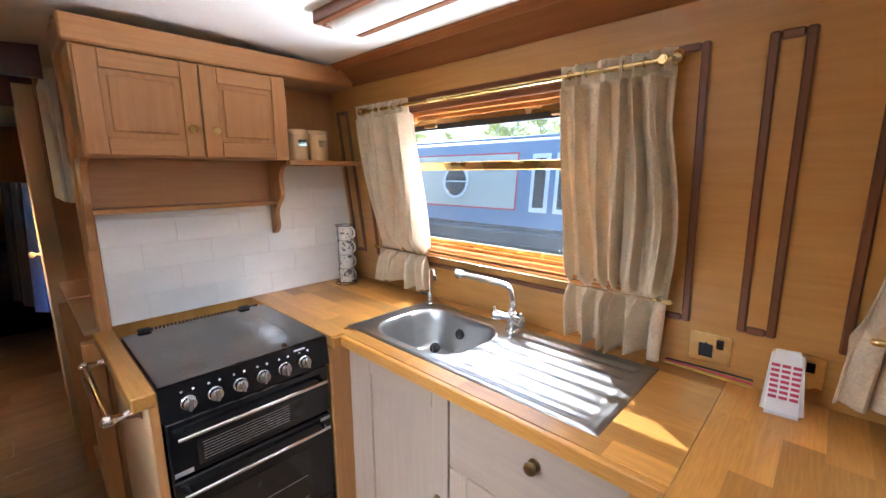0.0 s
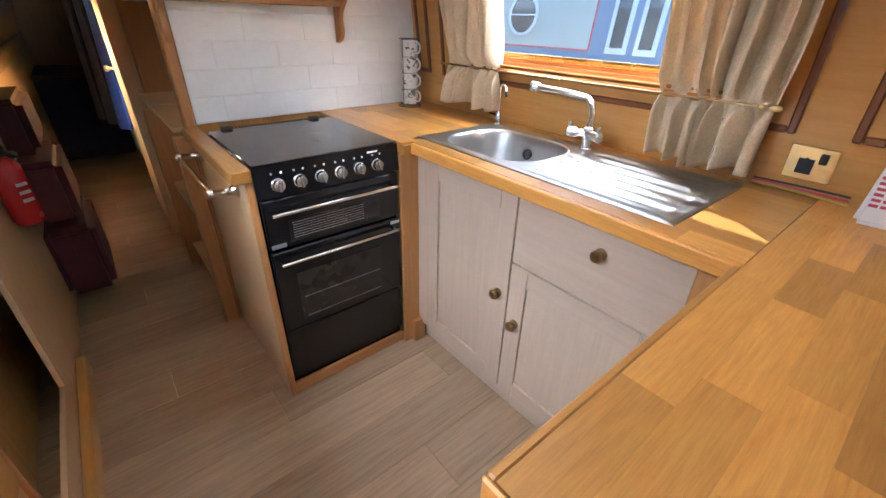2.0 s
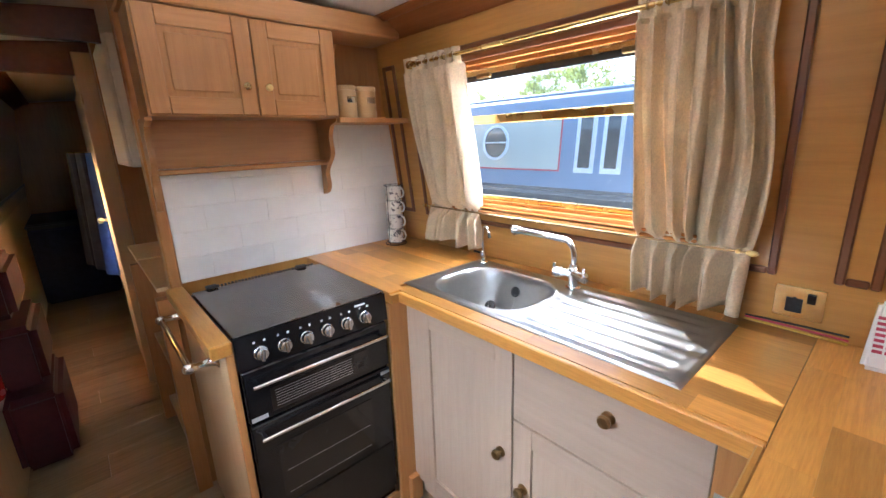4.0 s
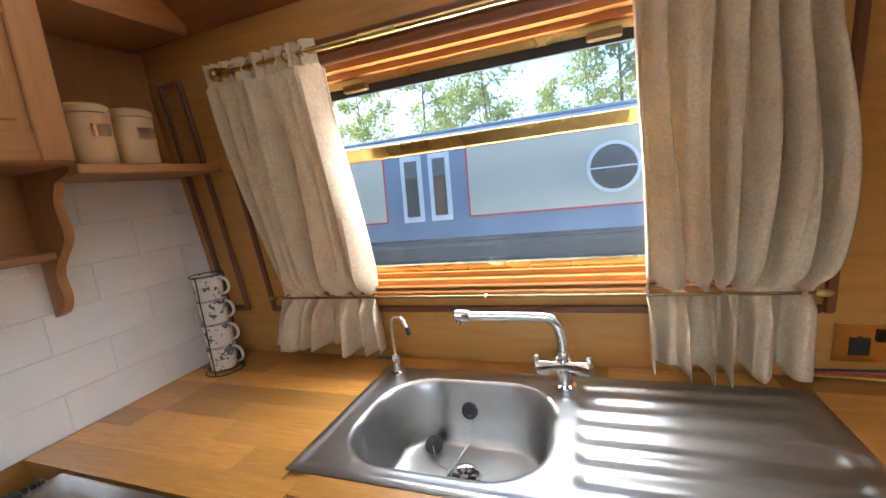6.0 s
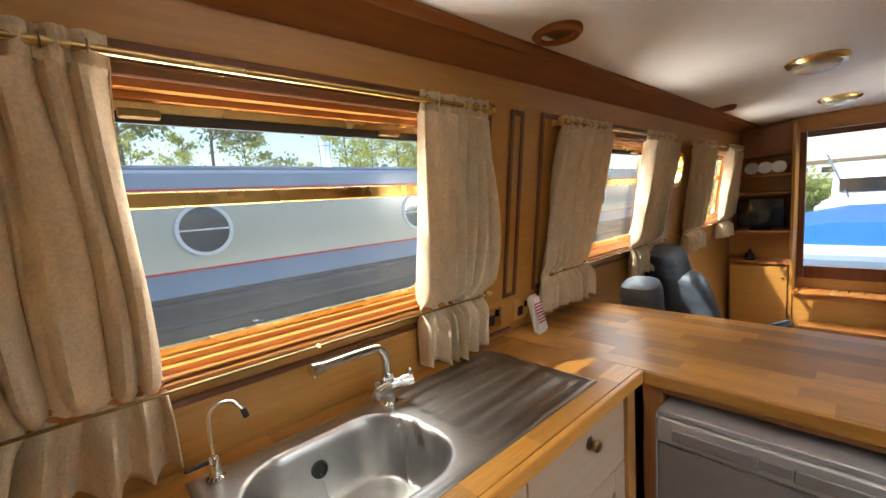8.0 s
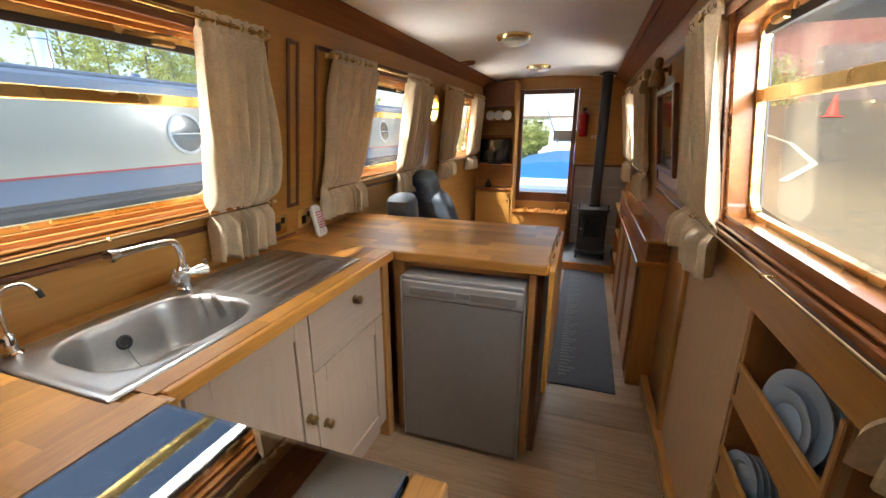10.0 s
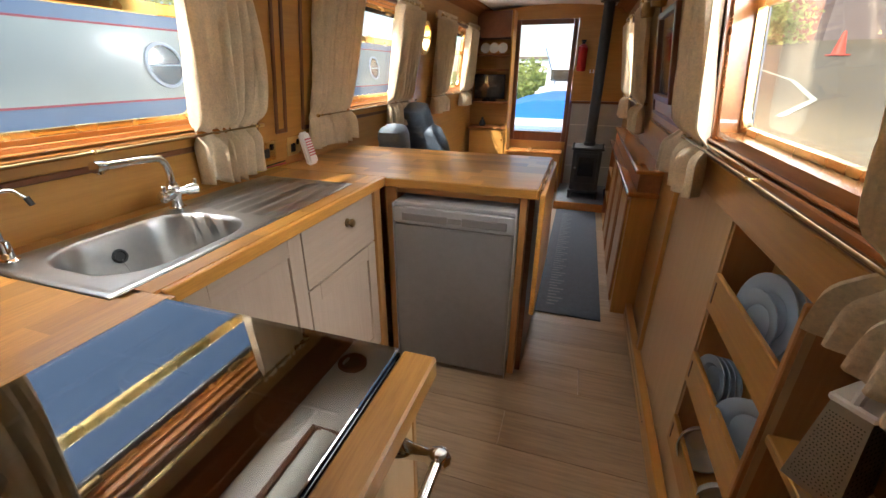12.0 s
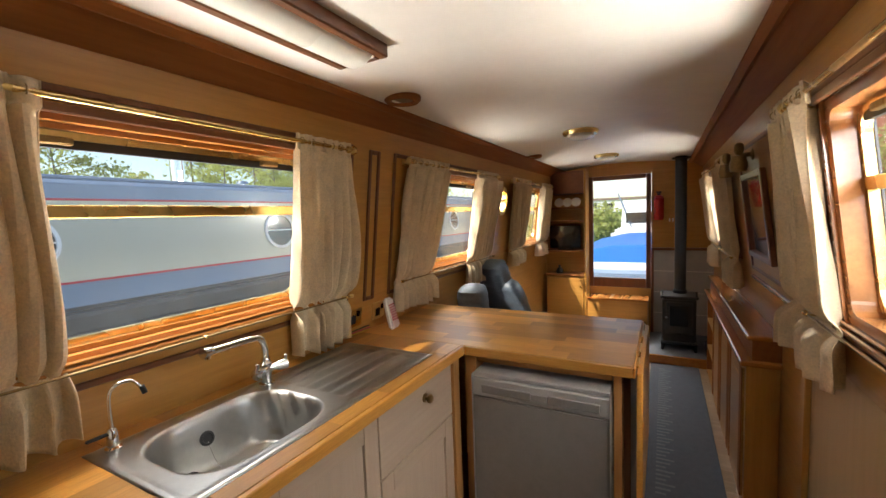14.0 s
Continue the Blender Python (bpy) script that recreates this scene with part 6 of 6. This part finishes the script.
def moored_boat():
    b = thing("narrowboat", (-4.6, 0.5, -0.6), "blue and cream narrowboat moored alongside", "boat")
    X = -3.60
    y0, y1 = -13.0, 9.0
    part("hull", boxes((-5.7, X + 0.14, y0 - 0.5, y1 + 1, -0.8, 0.80), bev=0.03), HULL, b, "black painted steel hull")
    part("rubbing_strake", boxes((X + 0.14, X + 0.165, y0 - 0.5, y1 + 1, 0.62, 0.66), bev=0.006), HULL, b)

    def lx(z, off=0.0):
        return X + off - 0.10 * (z - 0.80)

    def slab(nm, ya, yb, za, zb, off, mat, label=""):
        bm = boxes((-0.02, 0, ya, yb, za, zb))
        for v in bm.verts:
            v.co.x = lx(v.co.z, off + v.co.x)
        return part(nm, bm, mat, b, label)
    bm = extrude([(lx(0.80), 0.801), (lx(1.80), 1.80), (lx(1.80) - 0.10, 1.845), (-4.6, 1.92), (-5.35, 1.845), (-5.5, 0.801)], y0, y1, "y")
    part("cabin", bm, BOATB, b, "slate blue cabin side and roof")
    part("handrail", rod((lx(1.80) - 0.02, y0, 1.850), (lx(1.80) - 0.02, y1, 1.850), 0.018), BOATB, b, smooth=True)
    for ya, yb in ((-1.50, 8.4), (-6.2, -2.40), (-12.5, -7.4)):
        slab("cream_panel", ya, yb, 1.035, 1.665, 0.004, BOATC, "cream painted side panel")
        for d in ((ya - 0.018, yb + 0.018, 1.665, 1.683), (ya - 0.018, yb + 0.018, 1.017, 1.035), (ya - 0.018, ya, 1.035, 1.665), (yb, yb + 0.018, 1.035, 1.665)):
            slab("red_line", *d, 0.006, BOATR, "thin red coach line")
    slab("lower_band", y0, y1, 0.803, 0.835, 0.003, HULL)
    for yc in (-0.23, 2.03, 4.4, 6.7, -3.33, -5.3, -8.5):
        z, r = 1.342, 0.215
        m = aim((lx(z, 0.006), yc, z), (lx(z, 0.006) + 1, yc, z + 0.1))
        p = part("porthole", lathe([(r, 0.0), (r, 0.018), (r - 0.028, 0.022), (r - 0.030, 0.004)], 32, m, cap=False), WHITEB, b, "white ringed porthole", smooth=True)
        part("pane", lathe([(r - 0.029, 0.006), (0.005, 0.006)], 32, m, cap=False), GLASSY, p)
        part("bar", boxes((-r + 0.03, r - 0.03, -0.006, 0.006, 0.008, 0.014), m=m), WHITEB, p)
    for ya, yb in ((-2.20, -1.975), (-1.90, -1.68)):
        w = slab("window", ya, yb, 1.01, 1.66, 0.010, WHITEB, "white framed side hatch window")
        bm = boxes((-0.004, 0, ya + 0.045, yb - 0.045, 1.065, 1.61))
        for v in bm.verts:
            v.co.x = lx(v.co.z, 0.016 + v.co.x)
        part("pane", bm, GLASSY, w)
    part("chimney", lathe([(0.075, 0.0), (0.075, 0.30), (0.085, 0.31), (0.085, 0.36), (0.06, 0.36)], 20, Matrix.Translation((-4.45, 1.35, 1.88))), CHROME, b, "polished chimney on the roof", smooth=True)
    for y in (2.2, 3.9):
        part("mushroom_vent", lathe([(0.03, 0), (0.03, 0.05), (0.08, 0.06), (0.06, 0.09), (0.01, 0.10)], 16, Matrix.Translation((-4.5, y, 1.90))), CHROME, b, smooth=True)
    b.matrix_basis = Matrix.Translation((-4.6, 0.5, -0.545))


moored_boat()


def far_boats():
    b = thing("tarpaulin_boat", (0.1, 7.2, -0.6), "moored boat with a bright blue tarpaulin cover ahead of the bow", "boat")
    part("hull", boxes((-0.9, 1.1, 5.4, 9.5, -0.6, 0.56), bev=0.05), BOATB, b)
    bm = extrude([(-0.95, 0.55), (-0.92, 0.80), (-0.3, 0.93), (0.5, 0.95), (1.05, 0.82), (1.12, 0.55)], 5.6, 9.4, "y")
    part("cover", bm, TARP, b, "blue tarpaulin cover")
    part("hem", boxes((-0.96, 1.13, 5.57, 5.598, 0.56, 0.66)), WHITEB, b)
    part("deck", boxes((-0.75, 0.85, 3.96, 5.3, 0.10, 0.45)), MATLT, b)
    w = thing("white_cruiser", (0.7, 12, -0.6), "white cabin cruiser moored further off", "boat")
    part("hull", boxes((-0.85, 1.5, 10.5, 16, -0.6, 0.95), bev=0.1, seg=2), WHITEB, w)
    bm = extrude([(10.9, 0.95), (11.6, 1.75), (14.5, 1.75), (15, 0.95)], -0.62, 1.3, "x")
    part("cabin", bm, WHITEB, w)
    part("windscreen", boxes((-0.5, 1.2, 11.0, 11.02, 1.12, 1.4)), GLASSY, w)
    part("mast", rod((-0.35, 10.9, 1.0), (-0.75, 11.6, 1.95), 0.02), CHROME, w)
    h = thing("white_building", (2, 42, 2), "long pale building on the rise beyond the moorings", "house")
    part("wall", boxes((-14, 12, 80, 90, 0.5, 3.3)), WHITEB, h)
    part("roof", boxes((-14.3, 12.3, 79.7, 90.3, 3.31, 3.7)), BARN2, h)
    for k in range(8):
        part("window", boxes((-12 + 2.9 * k, -10.6 + 2.9 * k, 79.93, 79.99, 1.9, 2.7)), GLASSY, h)
    bm = bmesh.new()
    gx, gy = np.linspace(-30, 30, 13), [17, 20, 24, 30, 40, 60, 120]
    gz = [-0.6, 0.2, 0.6, 0.8, 0.9, 1.0, 1.1]
    vv = [[bm.verts.new((x, y, gz[j] + 0.15 * math.sin(x + j))) for j, y in enumerate(gy)] for x in gx]
    for i in range(len(gx) - 1):
        for j in range(len(gy) - 1):
            bm.faces.new((vv[i][j], vv[i + 1][j], vv[i + 1][j + 1], vv[i][j + 1]))
    tagged(part("bank", bm, GRASS, smooth=True), "grassy bank beyond the bow", "ground", kind="structure")
    s = thing("hedge", (-1, 19, 0.5), "bright green bushes on the far bank", "hedge")
    cloud("leaves", LEAF, [(-4.5 + 0.35 * k, 18.5 + (k % 3), 0.6 + 0.9 * ((k * 7) % 5) / 5, 0.35) for k in range(9)], 3000, 0.12, 91, s)
    r = thing("boat_shed", (8, 26, 3), "rust-red corrugated boat shed above the yard", "house")
    part("wall", boxes((7.2, 16, 21, 30, 2.0, 5.6)), BARN, r)
    bm = extrude([(6.8, 5.4), (11.6, 7.4), (16.4, 5.4), (11.6, 7.0)], 20.6, 30.4, "y")
    part("roof", bm, BARN2, r)
    part("lean_to", boxes((9.0, 12.0, 20.2, 20.98, 2.0, 4.6)), BARN2, r)


far_boats()


# ---- pieces: tiles, boards and staves ----
tile_me = {}


def piece(name, dims, mat, parent, centre, bev=0.0):
    """One of many alike pieces: shares its mesh with those of the same size."""
    key = (name, tuple(round(d, 4) for d in dims), mat.name)
    if key not in tile_me:
        bm = boxes((-dims[0] / 2, dims[0] / 2, -dims[1] / 2, dims[1] / 2, -dims[2] / 2, dims[2] / 2), bev=bev)
        me = bpy.data.meshes.new(name)
        bm.to_mesh(me)
        bm.free()
        me.materials.append(mat)
        tile_me[key] = me
    ob = new(name, tile_me[key])
    ob.parent = parent
    ob.matrix_parent_inverse = world_of(parent).inverted()
    ob.location = centre
    return ob


ts = thing("tiled_splashback", (-0.3, TILES, TOP), "glossy cream brick-bond tiles behind the cooker", "tiles", kind="structure")
part("grout", boxes((-0.868, 0.2215, TILES - 0.0055, TILES + 0.0066, TOP, 1.5445)), GROUT, ts)
TW, TH = 0.250, 0.100
for r in range(7):
    z0 = TOP + 0.002 + r * TH
    z1 = min(z0 + TH - 0.0012, 1.5440)
    if z1 - z0 < 0.02:
        continue
    x = 0.221
    first = TW if r % 2 else TW / 2
    while x > -0.866:
        w = min(first, x + 0.867)
        first = TW
        if w > 0.012 and not (r > 4 and x - w > -0.40):
            piece("tile", (w - 0.0012, 0.008, z1 - z0), TILE, ts, (x - w / 2, TILES + 0.0040 + random.uniform(-0.0002, 0.0002), (z0 + z1) / 2), 0.0012)
        x -= w

rng = random.Random(11)
y, row = AFT, 0
while y < BOW:
    x, w = -0.99, 0.192
    shift = (0.0, 0.62, 0.3, 0.9)[row % 4]
    cuts = [-0.99] + [c for c in (-0.99 + shift + 0.05, -0.99 + shift + 1.29) if -0.9 < c < 1.0] + [1.05]
    for a, b in zip(cuts, cuts[1:]):
        piece("plank", (b - a - 0.0012, w - 0.0012, 0.009), PLANK, fl, ((a + b) / 2, y + w / 2, -0.0045), 0.0006)
    y += w
    row += 1

# staves along the side run, then across the peninsula
rng = random.Random(21)
SW, SZ = 0.070, TOP - 0.0035


def staves(u0, u1, v0, v1, along, skip):
    """Rows of staves over a rectangle: u across the rows, v along them."""
    n = max(1, round((u1 - u0) / SW))
    w = (u1 - u0) / n
    for i in range(n):
        a, b = u0 + i * w, u0 + (i + 1) * w
        spans = [(v0, v1)]
        for h in skip:
            if a < h[1] - 0.006 and b > h[0] + 0.006:
                spans = [s for p, q in spans for s in ((p, min(q, h[2])), (max(p, h[3]), q)) if s[1] - s[0] > 0.01]
        for p, q in spans:
            c = p
            first = rng.uniform(0.10, 0.36)
            while c < q - 1e-4:
                e = min(c + first, q)
                if q - e < 0.06:
                    e = q
                first = rng.choice((0.22, 0.28, 0.34, 0.40))
                if along == "y":
                    piece("stave", (w - 0.0002, e - c - 0.0002, 0.007), STAVE, top, ((a + b) / 2, (c + e) / 2, SZ))
                else:
                    piece("stave", (e - c - 0.0002, w - 0.0002, 0.007), STAVE_X, top, ((c + e) / 2, (a + b) / 2, SZ))
                c = e


staves(-0.897, FRONT - 0.012, -0.93, 0.158, "y", [(SINK[0] + 0.012, SINK[1] - 0.012, SINK[2] + 0.012, SINK[3] - 0.012)])
staves(-0.897, -0.302, -1.628, -0.931, "y", [(SINK[0] + 0.012, SINK[1] - 0.012, SINK[2] + 0.012, 0.0)])
staves(0.160, 0.85, -0.897, 0.329, "x", [])

# lamps added outside each opening, out of sight: for sky above the sight line, for water and quay bounce below the sill
def daylight_fill(eye, target, w, h, watts, color):
    la = new("daylight_fill", bpy.data.lights.new("daylight_fill", "AREA"))
    la.data.shape, la.data.size, la.data.size_y = "RECTANGLE", w, h
    la.data.energy, la.data.color = watts, color
    la.matrix_basis = look(eye, target)


for side, c in [(-1, c) for c in PORT_WIN] + [(1, c) for c in STAR_WIN]:
    if side < 0:
        daylight_fill((side * 1.42, c, 2.75), (side * 0.30, c, 1.0), 1.8, 0.9, SKY_LAMP * 0.85, (1.0, 0.975, 0.93))
    else:
        daylight_fill((side * 1.75, c, 2.25), (0.0, c, 0.72), 1.8, 0.9, SKY_LAMP * 0.64, (1.0, 0.975, 0.93))
    daylight_fill((side * 1.27, c, 0.66), (side * -0.10, c, 2.03), 1.1, 0.6, BOUNCE_LAMP * (1.05 if c < 1 else 0.5) * (1.5 if side > 0 else 1.0), (1.0, 0.97, 0.92))
daylight_fill((-0.06, BOW + 0.65, 2.40), (-0.06, BOW - 0.9, 0.8), 0.9, 0.7, 60.0, (1.0, 0.975, 0.93))
# strong extra lamp behind the aft porthole, added to brighten the passage
daylight_fill((1.30, -3.20, 1.95), (0.45, -3.20, 0.9), 0.5, 0.5, 420.0, (0.95, 0.97, 1.0))
